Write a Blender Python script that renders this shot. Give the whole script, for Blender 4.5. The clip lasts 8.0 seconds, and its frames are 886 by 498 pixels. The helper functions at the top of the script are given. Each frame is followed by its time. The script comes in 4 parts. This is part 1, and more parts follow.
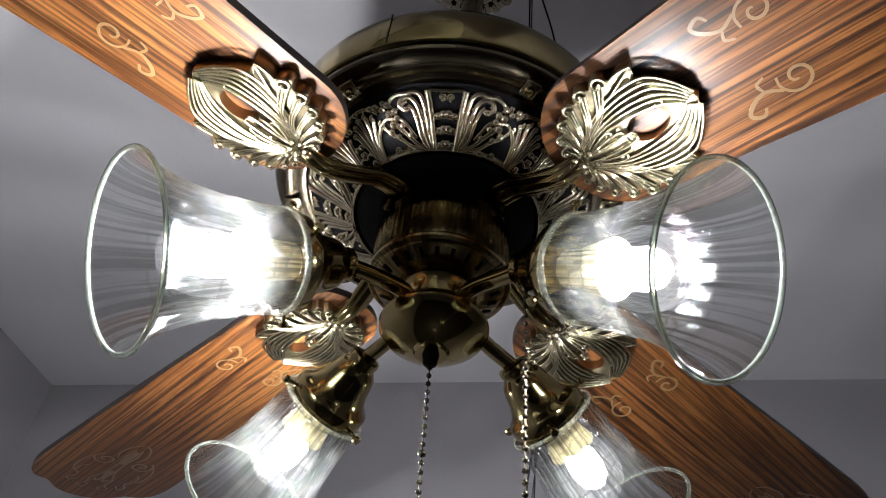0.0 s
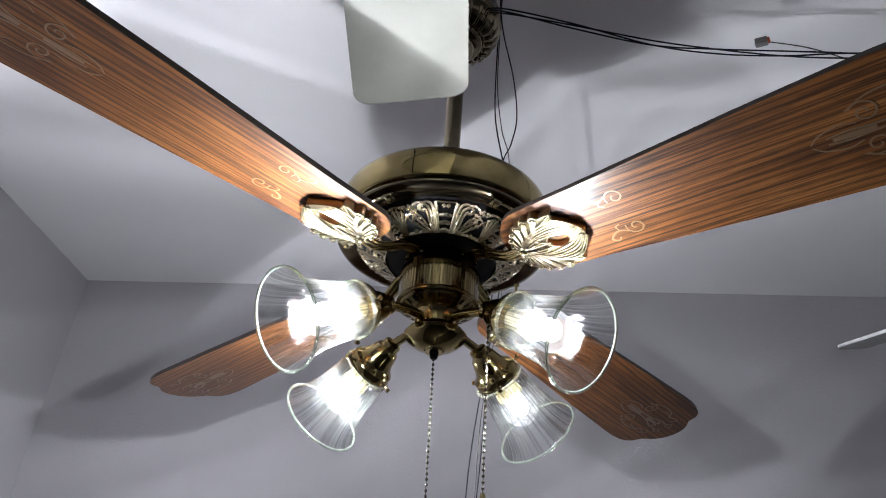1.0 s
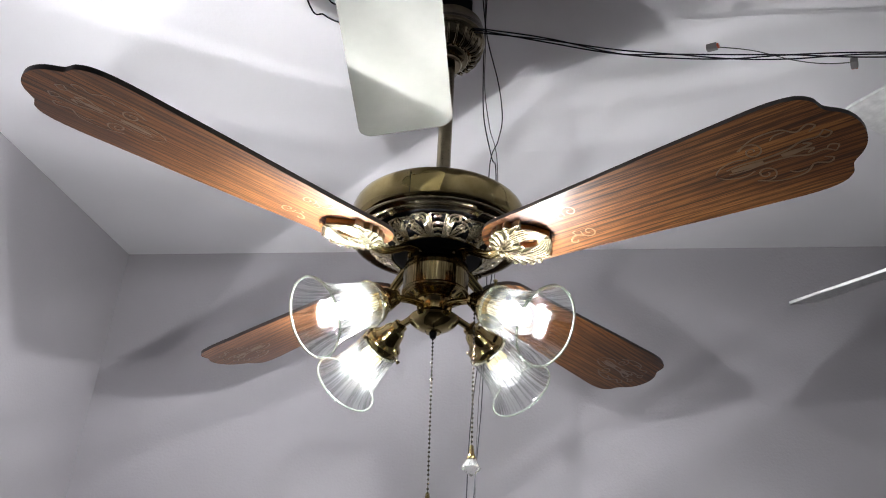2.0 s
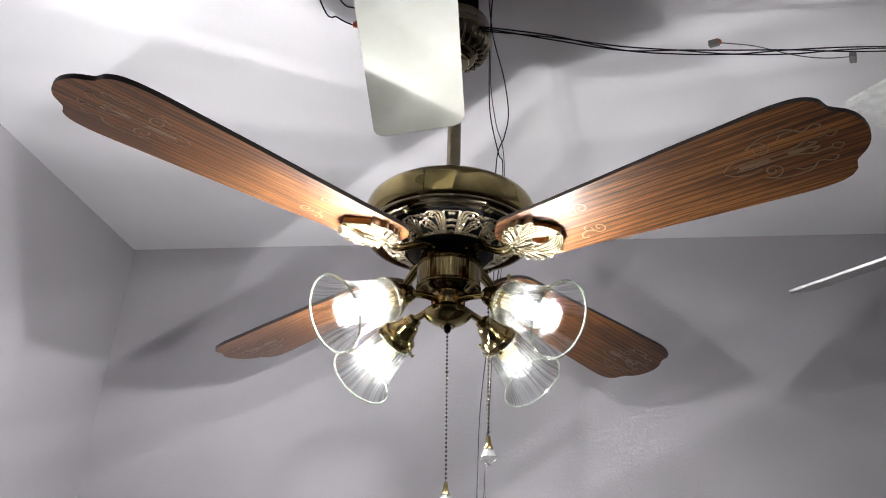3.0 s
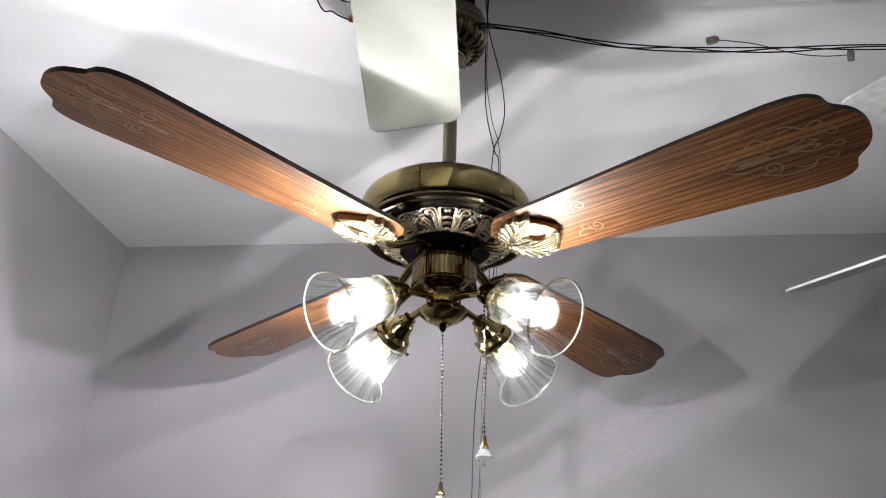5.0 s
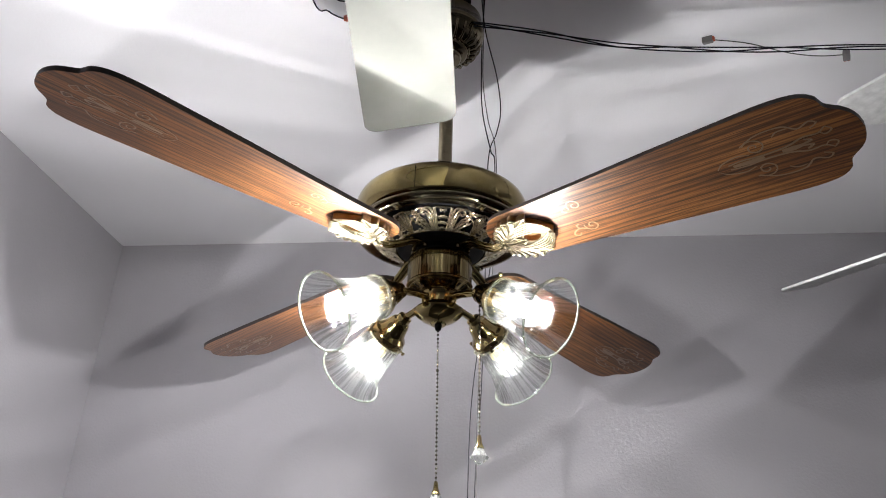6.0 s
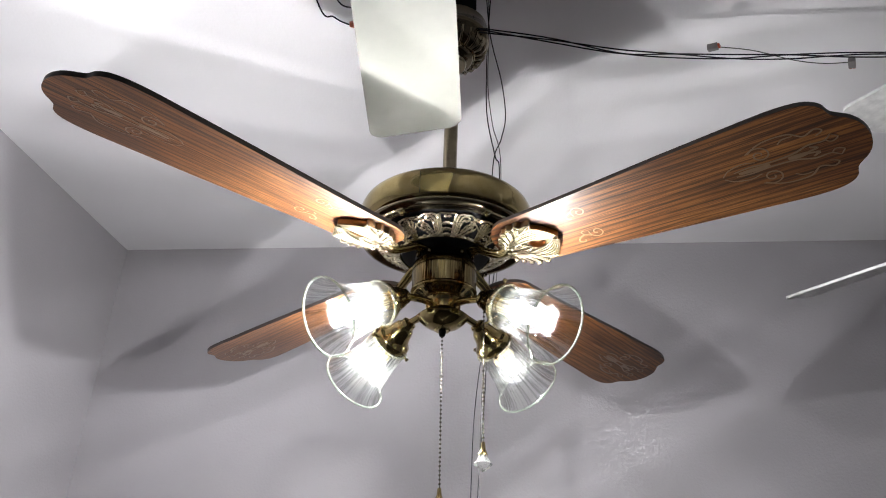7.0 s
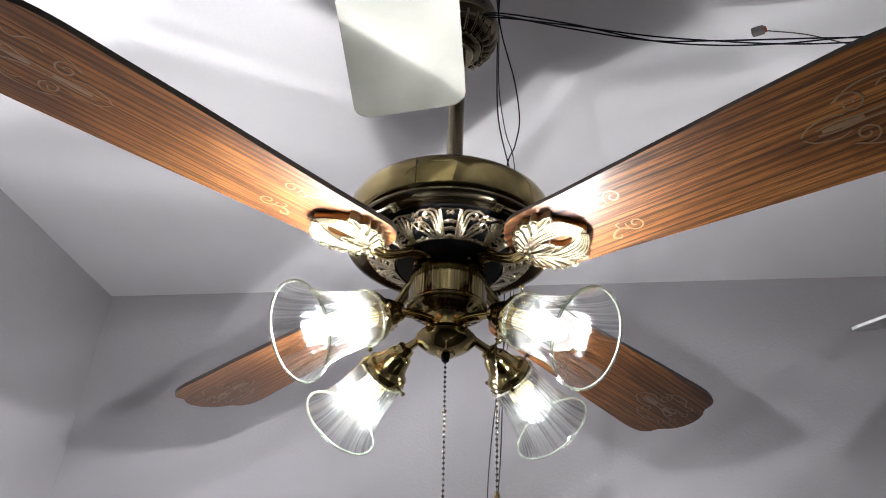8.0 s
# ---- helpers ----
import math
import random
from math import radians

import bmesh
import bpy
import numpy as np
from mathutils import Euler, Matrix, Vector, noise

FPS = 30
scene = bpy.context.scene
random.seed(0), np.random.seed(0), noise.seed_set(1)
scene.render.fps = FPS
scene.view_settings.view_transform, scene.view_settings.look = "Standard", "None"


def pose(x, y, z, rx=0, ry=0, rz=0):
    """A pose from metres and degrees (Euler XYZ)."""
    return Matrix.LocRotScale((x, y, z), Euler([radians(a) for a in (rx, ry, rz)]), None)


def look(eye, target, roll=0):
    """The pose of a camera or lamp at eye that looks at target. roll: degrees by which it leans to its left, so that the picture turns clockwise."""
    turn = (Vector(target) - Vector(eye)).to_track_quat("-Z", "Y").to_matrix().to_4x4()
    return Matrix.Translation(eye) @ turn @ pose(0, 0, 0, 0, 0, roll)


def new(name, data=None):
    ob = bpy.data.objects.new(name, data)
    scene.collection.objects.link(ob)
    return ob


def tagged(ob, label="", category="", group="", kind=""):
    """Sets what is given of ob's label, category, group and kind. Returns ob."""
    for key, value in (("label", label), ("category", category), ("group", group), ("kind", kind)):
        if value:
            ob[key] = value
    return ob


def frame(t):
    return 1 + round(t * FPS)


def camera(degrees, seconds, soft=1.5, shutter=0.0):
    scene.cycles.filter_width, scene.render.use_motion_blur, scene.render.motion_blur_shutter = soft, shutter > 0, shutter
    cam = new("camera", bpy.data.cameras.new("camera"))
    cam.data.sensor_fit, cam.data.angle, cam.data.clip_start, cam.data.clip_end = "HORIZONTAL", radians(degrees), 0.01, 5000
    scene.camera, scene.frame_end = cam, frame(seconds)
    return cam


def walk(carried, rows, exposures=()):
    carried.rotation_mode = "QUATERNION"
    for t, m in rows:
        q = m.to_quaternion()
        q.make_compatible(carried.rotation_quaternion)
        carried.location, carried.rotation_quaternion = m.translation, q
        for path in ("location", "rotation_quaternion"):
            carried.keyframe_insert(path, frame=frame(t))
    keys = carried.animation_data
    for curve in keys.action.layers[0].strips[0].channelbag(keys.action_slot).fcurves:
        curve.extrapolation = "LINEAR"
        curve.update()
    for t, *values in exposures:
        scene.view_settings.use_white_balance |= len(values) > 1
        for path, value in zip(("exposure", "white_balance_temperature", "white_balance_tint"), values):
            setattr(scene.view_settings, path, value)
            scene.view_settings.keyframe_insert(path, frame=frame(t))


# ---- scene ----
cam = camera(59.8, 8.0, soft=1.0)
PATH = [
    (0, (0.037, -0.445, 1.877), (-0.081, 0.999, 3.256), 6.3),
    (0.5, (0.0, -0.671, 1.815), (-0.003, 0.895, 3.058), 5.1),
    (1, (-0.014, -0.906, 1.778), (0.015, 0.779, 2.855), 4.3),
    (1.5, (0.02, -1.075, 1.755), (0.023, 0.669, 2.733), 3.4),
    (3, (-0.022, -1.19, 1.741), (-0.006, 0.595, 2.644), 1.8),
    (3.5, (-0.025, -1.185, 1.745), (-0.003, 0.601, 2.646), 1.8),
    (4, (-0.024, -1.178, 1.746), (0.002, 0.608, 2.645), 1.8),
    (4.5, (-0.026, -1.177, 1.745), (0.003, 0.608, 2.646), 1.8),
    (6, (-0.021, -1.178, 1.747), (0.017, 0.609, 2.644), 1.7),
    (6.5, (-0.022, -1.177, 1.747), (0.015, 0.61, 2.644), 1.9),
    (7, (-0.023, -1.178, 1.748), (0.006, 0.603, 2.657), 2.1),
    (7.5, (0.0, -1.116, 1.753), (0.007, 0.642, 2.706), 2.3),
    (8, (0.003, -0.934, 1.776), (-0.019, 0.758, 2.842), 2.4),
]

walk(cam, [(t, look(eye, target, roll)) for t, eye, target, roll in PATH],
     exposures=[(0, -0.92, 6150, 10), (0.5, -0.52, 5900, 10), (1, -0.16, 5950, 10), (1.5, 0.02, 6100, 10), (3, 0.2, 6350, 10), (7, 0.2, 6350, 10), (7.5, 0.2, 6350, 10), (8, 0.19, 6300, 10)])

# ---- world: a closed room at night, lit by the fan's own four bulbs ----
world = bpy.data.worlds.new("night")
scene.world = world
world.use_nodes = True
world.node_tree.nodes["Background"].inputs[0].default_value = (0.02, 0.022, 0.03, 1)
world.node_tree.nodes["Background"].inputs[1].default_value = 0.3
CORE_R = 0.0006
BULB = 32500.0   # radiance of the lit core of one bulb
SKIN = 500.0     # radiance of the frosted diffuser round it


# ---- materials ----
def mat(name):
    m = bpy.data.materials.new(name)
    m.use_nodes = True
    nt = m.node_tree
    return m, nt, nt.nodes["Principled BSDF"]


def node(nt, kind, **ins):
    n = nt.nodes.new(kind)
    for k, v in ins.items():
        n.inputs[k.replace("_", " ")].default_value = v
    return n


def ramp(nt, fac, stops):
    r = nt.nodes.new("ShaderNodeValToRGB")
    e = r.color_ramp.elements
    e[0].position, e[0].color = stops[0][0], (*stops[0][1], 1)
    e[1].position, e[1].color = stops[-1][0], (*stops[-1][1], 1)
    for p, c in stops[1:-1]:
        x = e.new(p)
        x.color = (*c, 1)
    nt.links.new(fac, r.inputs[0])
    return r


def coords(nt, scale=(1, 1, 1), which="Object"):
    tc = nt.nodes.new("ShaderNodeTexCoord")
    mp = nt.nodes.new("ShaderNodeMapping")
    mp.inputs["Scale"].default_value = scale
    nt.links.new(tc.outputs[which], mp.inputs["Vector"])
    return mp


def bump(nt, bsdf, height, strength, distance):
    b = node(nt, "ShaderNodeBump", Strength=strength, Distance=distance)
    nt.links.new(height, b.inputs["Height"])
    nt.links.new(b.outputs[0], bsdf.inputs["Normal"])


def paint(name, a, b, rough=0.75, grain=0.4):
    """Rolled wall paint: faint cloudy tone, orange-peel relief."""
    m, nt, p = mat(name)
    mp = coords(nt)
    n = node(nt, "ShaderNodeTexNoise", Scale=1.7, Detail=5.0, Roughness=0.6)
    g = node(nt, "ShaderNodeTexNoise", Scale=130.0, Detail=3.0, Roughness=0.55)
    for x in (n, g):
        nt.links.new(mp.outputs[0], x.inputs["Vector"])
    r = ramp(nt, n.outputs[0], [(0.3, a), (0.7, b)])
    nt.links.new(r.outputs[0], p.inputs["Base Color"])
    p.inputs["Roughness"].default_value = rough
    p.inputs["Specular IOR Level"].default_value = 0.3
    bump(nt, p, g.outputs[0], grain, 0.002)
    return m


def metal(name, a, b, rough=0.2, vary=0.12, scale=35.0, relief=0.0):
    m, nt, p = mat(name)
    mp = coords(nt)
    n = node(nt, "ShaderNodeTexNoise", Scale=scale, Detail=6.0, Roughness=0.65)
    nt.links.new(mp.outputs[0], n.inputs["Vector"])
    r = ramp(nt, n.outputs[0], [(0.32, a), (0.68, b)])
    nt.links.new(r.outputs[0], p.inputs["Base Color"])
    mr = node(nt, "ShaderNodeMapRange")
    mr.inputs[3].default_value, mr.inputs[4].default_value = rough - vary / 2, rough + vary / 2
    nt.links.new(n.outputs[0], mr.inputs[0])
    nt.links.new(mr.outputs[0], p.inputs["Roughness"])
    p.inputs["Metallic"].default_value = 1.0
    if relief:
        bump(nt, p, n.outputs[0], relief, 0.001)
    return m


def brushed(name):
    """Turned brass with fine streaks up and down the cylinder, dark in the hollows; brushed reflections are put into
    the colour.
    """
    m, nt, p = mat(name)
    tc = nt.nodes.new("ShaderNodeTexCoord")
    sep = nt.nodes.new("ShaderNodeSeparateXYZ")
    nt.links.new(tc.outputs["Object"], sep.inputs[0])
    at = nt.nodes.new("ShaderNodeMath")
    at.operation = "ARCTAN2"
    nt.links.new(sep.outputs["X"], at.inputs[0])
    nt.links.new(sep.outputs["Y"], at.inputs[1])
    com = nt.nodes.new("ShaderNodeCombineXYZ")
    nt.links.new(at.outputs[0], com.inputs[0])
    nt.links.new(sep.outputs["Z"], com.inputs[1])
    mp = nt.nodes.new("ShaderNodeMapping")
    mp.inputs["Scale"].default_value = (14.0, 6.0, 1)
    nt.links.new(com.outputs[0], mp.inputs["Vector"])
    n = node(nt, "ShaderNodeTexNoise", Scale=1.0, Detail=5.0, Roughness=0.7)
    nt.links.new(mp.outputs[0], n.inputs["Vector"])
    # dark and bright stops imitate the stretched reflections of a brushed surface
    r = ramp(nt, n.outputs[0], [(0.36, (0.08, 0.06, 0.027)), (0.5, (0.26, 0.2, 0.095)), (0.66, (0.5, 0.41, 0.22))])
    nt.links.new(r.outputs[0], p.inputs["Base Color"])
    p.inputs["Metallic"].default_value = 1.0
    p.inputs["Roughness"].default_value = 0.11
    bump(nt, p, n.outputs[0], 0.25, 0.001)
    return m


def plain(name, colour, rough=0.5, vary=1.0, **more):
    m, nt, p = mat(name)
    mp = coords(nt)
    n = node(nt, "ShaderNodeTexNoise", Scale=60.0, Detail=4.0)
    nt.links.new(mp.outputs[0], n.inputs["Vector"])
    r = ramp(nt, n.outputs[0], [(0.3, tuple(c * (1 - 0.15 * vary) for c in colour)), (0.7, tuple(min(1, c * (1 + 0.12 * vary)) for c in colour))])
    nt.links.new(r.outputs[0], p.inputs["Base Color"])
    p.inputs["Roughness"].default_value = rough
    for k, v in more.items():
        p.inputs[k.replace("_", " ")].default_value = v
    return m


def oak():
    """Stained oak veneer under satin lacquer; the grain runs along x."""
    m, nt, p = mat("stained_oak")
    oi = nt.nodes.new("ShaderNodeObjectInfo")
    tc = nt.nodes.new("ShaderNodeTexCoord")
    sc = nt.nodes.new("ShaderNodeVectorMath")
    sc.operation = "SCALE"
    sc.inputs[0].default_value = (3.1, 1.7, 5.3)
    nt.links.new(oi.outputs["Random"], sc.inputs["Scale"])
    ad = nt.nodes.new("ShaderNodeVectorMath")
    nt.links.new(tc.outputs["Object"], ad.inputs[0])
    nt.links.new(sc.outputs[0], ad.inputs[1])

    def layer(scale, sz, det, rough, dist=0.0):
        mp = nt.nodes.new("ShaderNodeMapping")
        mp.inputs["Scale"].default_value = scale
        nt.links.new(ad.outputs[0], mp.inputs["Vector"])
        n = node(nt, "ShaderNodeTexNoise", Scale=sz, Detail=det, Roughness=rough, Distortion=dist)
        nt.links.new(mp.outputs[0], n.inputs["Vector"])
        return n.outputs[0]
    broad = layer((2.2, 14, 14), 1.6, 3, 0.5, 0.8)
    streak = layer((3.6, 165, 60), 1.45, 5, 0.66, 0.6)
    pores = layer((14, 420, 200), 1.4, 3, 0.6, 0.2)
    wv = node(nt, "ShaderNodeTexWave", Scale=1.0, Distortion=9.0, Detail=3.0, Detail_Scale=0.6)
    wv.bands_direction = "Y"
    mpw = nt.nodes.new("ShaderNodeMapping")
    mpw.inputs["Scale"].default_value = (1.3, 30, 10)
    nt.links.new(ad.outputs[0], mpw.inputs["Vector"])
    nt.links.new(mpw.outputs[0], wv.inputs["Vector"])
    base = ramp(nt, broad, [(0.3, (0.052, 0.019, 0.004)), (0.5, (0.105, 0.041, 0.009)), (0.7, (0.155, 0.067, 0.017))])
    dark = ramp(nt, streak, [(0.36, (0.09, 0.068, 0.056)), (0.44, (0.4, 0.34, 0.3)), (0.52, (1, 1, 1))])
    ring = ramp(nt, wv.outputs["Fac"], [(0.05, (0.3, 0.23, 0.19)), (0.25, (0.85, 0.8, 0.76)), (0.5, (1, 1, 1))])
    pore = ramp(nt, pores, [(0.34, (0.35, 0.3, 0.28)), (0.48, (1, 1, 1))])
    out = base.outputs[0]
    for r in (dark, ring, pore):
        mx = nt.nodes.new("ShaderNodeMix")
        mx.data_type, mx.blend_type = "RGBA", "MULTIPLY"
        mx.inputs[0].default_value = 0.9
        nt.links.new(out, mx.inputs[6])
        nt.links.new(r.outputs[0], mx.inputs[7])
        out = mx.outputs[2]
    nt.links.new(out, p.inputs["Base Color"])
    p.inputs["Roughness"].default_value = 0.55
    p.inputs["Specular IOR Level"].default_value = 0.12
    p.inputs["Coat Weight"].default_value = 0.22
    p.inputs["Sheen Weight"].default_value = 0.05
    p.inputs["Sheen Roughness"].default_value = 0.3
    p.inputs["Sheen Tint"].default_value = (0.95, 0.9, 1.0, 1)
    p.inputs["Coat Roughness"].default_value = 0.33
    p.inputs["Coat IOR"].default_value = 1.6
    bump(nt, p, pores, 0.25, 0.0006)
    return m


def shade_glass(name, bend):
    """Pressed clear glass, fluted; a noise tint throws the light streaks its flutes would focus; gloss by Fresnel."""
    m, nt, p = mat(name)
    nt.nodes.remove(p)
    out = nt.nodes["Material Output"]
    tc = nt.nodes.new("ShaderNodeTexCoord")
    sep = nt.nodes.new("ShaderNodeSeparateXYZ")
    nt.links.new(tc.outputs["Object"], sep.inputs[0])
    at = nt.nodes.new("ShaderNodeMath")
    at.operation = "ARCTAN2"
    nt.links.new(sep.outputs["X"], at.inputs[0])
    nt.links.new(sep.outputs["Y"], at.inputs[1])
    com = nt.nodes.new("ShaderNodeCombineXYZ")
    nt.links.new(at.outputs[0], com.inputs[0])
    nt.links.new(sep.outputs["Z"], com.inputs[1])
    mp = nt.nodes.new("ShaderNodeMapping")
    mp.inputs["Scale"].default_value = (12.0, 4.0, 1)
    nt.links.new(com.outputs[0], mp.inputs["Vector"])
    n = node(nt, "ShaderNodeTexNoise", Scale=1.0, Detail=2.5, Roughness=0.55)
    nt.links.new(mp.outputs[0], n.inputs["Vector"])
    # absorbing bands stand in for the caustic streaks on ceiling and walls
    tint = ramp(nt, n.outputs[0], [(0.43, (0.42, 0.42, 0.41)), (0.5, (0.7, 0.71, 0.7)), (0.57, (1.0, 1.0, 1.0))])
    clear = nt.nodes.new("ShaderNodeMapRange")
    clear.inputs[1].default_value, clear.inputs[2].default_value = 0.06, 0.095
    clear.inputs[3].default_value, clear.inputs[4].default_value = 0.1, 0.42
    nt.links.new(sep.outputs["Z"], clear.inputs[0])
    cm = nt.nodes.new("ShaderNodeMix")
    cm.data_type = "RGBA"
    cm.inputs[7].default_value = (0.97, 0.99, 0.98, 1)
    nt.links.new(clear.outputs[0], cm.inputs[0])
    nt.links.new(tint.outputs[0], cm.inputs[6])
    b = node(nt, "ShaderNodeBump", Strength=0.35, Distance=0.002)
    nt.links.new(n.outputs[0], b.inputs["Height"])
    tr = nt.nodes.new("ShaderNodeBsdfTransparent")
    vm = nt.nodes.new("ShaderNodeMapping")
    vm.inputs["Scale"].default_value = (2.55, 88.0, 1)
    nt.links.new(com.outputs[0], vm.inputs["Vector"])
    vo = node(nt, "ShaderNodeTexVoronoi", Scale=1.0, Randomness=0.55)
    vo.feature = "SMOOTH_F1"
    nt.links.new(vm.outputs[0], vo.inputs["Vector"])
    fade = nt.nodes.new("ShaderNodeMapRange")
    fade.inputs[1].default_value, fade.inputs[2].default_value = 0.062, 0.085
    fade.inputs[3].default_value, fade.inputs[4].default_value = 1.0, 0.0
    nt.links.new(sep.outputs["Z"], fade.inputs[0])
    cell = nt.nodes.new("ShaderNodeMath")
    cell.operation = "MULTIPLY"
    nt.links.new(vo.outputs["Distance"], cell.inputs[0])
    nt.links.new(fade.outputs[0], cell.inputs[1])
    ve = node(nt, "ShaderNodeTexVoronoi", Scale=1.0, Randomness=0.55)
    ve.feature = "DISTANCE_TO_EDGE"
    nt.links.new(vm.outputs[0], ve.inputs["Vector"])
    edge = nt.nodes.new("ShaderNodeMapRange")
    edge.inputs[1].default_value, edge.inputs[2].default_value = 0.02, 0.13
    edge.inputs[3].default_value, edge.inputs[4].default_value = 0.42, 0.0
    nt.links.new(ve.outputs["Distance"], edge.inputs[0])
    ef = nt.nodes.new("ShaderNodeMath")
    ef.operation = "MULTIPLY"
    nt.links.new(edge.outputs[0], ef.inputs[0])
    nt.links.new(fade.outputs[0], ef.inputs[1])
    # cell borders darkened in the tint, as refraction would show them
    tm = nt.nodes.new("ShaderNodeMix")
    tm.data_type = "RGBA"
    tm.inputs[7].default_value = (0.36, 0.36, 0.31, 1)
    nt.links.new(ef.outputs[0], tm.inputs[0])
    nt.links.new(cm.outputs[2], tm.inputs[6])
    if bend:
        nt.links.new(tm.outputs[2], tr.inputs[0])
    b2 = node(nt, "ShaderNodeBump", Strength=0.8, Distance=0.0025)
    nt.links.new(cell.outputs[0], b2.inputs["Height"])
    nt.links.new(b.outputs[0], b2.inputs["Normal"])
    b = b2
    haze = nt.nodes.new("ShaderNodeBsdfTranslucent")
    sc = nt.nodes.new("ShaderNodeSeparateColor")
    vc = node(nt, "ShaderNodeTexVoronoi", Scale=1.0, Randomness=0.55)
    nt.links.new(vm.outputs[0], vc.inputs["Vector"])
    nt.links.new(vc.outputs["Color"], sc.inputs[0])
    # cell hues include the warm reflection of the ivory bulb base
    hue = ramp(nt, sc.outputs[1], [(0.2, (0.88, 0.97, 0.88)), (0.5, (1.0, 0.97, 0.86)), (0.8, (0.93, 0.96, 1.0))])
    nt.links.new(hue.outputs[0], haze.inputs[0])
    hm = nt.nodes.new("ShaderNodeMixShader")
    cr = nt.nodes.new("ShaderNodeMath")
    cr.operation = "MULTIPLY"
    nt.links.new(sc.outputs[0], cr.inputs[0])
    nt.links.new(fade.outputs[0], cr.inputs[1])
    hr = nt.nodes.new("ShaderNodeMapRange")
    hr.inputs[3].default_value, hr.inputs[4].default_value = 0.0008, 0.0035
    nt.links.new(cr.outputs[0], hr.inputs[0])
    nt.links.new(hr.outputs[0], hm.inputs[0])
    nt.links.new(tr.outputs[0], hm.inputs[1])
    nt.links.new(haze.outputs[0], hm.inputs[2])
    last = tr = hm
    if bend:
        gl = nt.nodes.new("ShaderNodeBsdfRefraction")
        gl.inputs["Roughness"].default_value = 0.0
        gl.inputs["IOR"].default_value = 1.3
        gl.inputs["Color"].default_value = (0.97, 0.99, 0.975, 1)
        nt.links.new(b.outputs[0], gl.inputs["Normal"])
        mx = nt.nodes.new("ShaderNodeMixShader")
        br = nt.nodes.new("ShaderNodeMapRange")
        br.inputs[1].default_value, br.inputs[2].default_value = 0.07, 0.095
        br.inputs[3].default_value, br.inputs[4].default_value = 0.6 * bend, bend
        nt.links.new(sep.outputs["Z"], br.inputs[0])
        nt.links.new(br.outputs[0], mx.inputs[0])
        nt.links.new(tr.outputs[0], mx.inputs[1])
        nt.links.new(gl.outputs[0], mx.inputs[2])
        last = mx
    lw = node(nt, "ShaderNodeLayerWeight", Blend=0.5)
    nt.links.new(b.outputs[0], lw.inputs["Normal"])
    pw = nt.nodes.new("ShaderNodeMath")
    pw.operation = "POWER"
    pw.inputs[1].default_value = 3.5
    nt.links.new(lw.outputs["Facing"], pw.inputs[0])
    fr = nt.nodes.new("ShaderNodeMath")
    fr.operation = "MULTIPLY_ADD"
    fr.inputs[1].default_value, fr.inputs[2].default_value = (0.5, 0.02) if bend else (0.2, 0.002)
    nt.links.new(pw.outputs[0], fr.inputs[0])
    gs = nt.nodes.new("ShaderNodeBsdfGlossy")
    gs.inputs["Roughness"].default_value = 0.04
    nt.links.new(b.outputs[0], gs.inputs["Normal"])
    fin = nt.nodes.new("ShaderNodeMixShader")
    nt.links.new(fr.outputs[0], fin.inputs[0])
    nt.links.new(last.outputs[0], fin.inputs[1])
    nt.links.new(gs.outputs[0], fin.inputs[2])
    nt.links.new(fin.outputs[0], out.inputs["Surface"])
    return m


def glass(name, colour=(0.97, 0.98, 0.97), rough=0.01, clear=1.0):
    m, nt, p = mat(name)
    p.inputs["Base Color"].default_value = (*colour, 1)
    p.inputs["Transmission Weight"].default_value = clear
    p.inputs["Roughness"].default_value = rough
    p.inputs["IOR"].default_value = 1.5
    return m


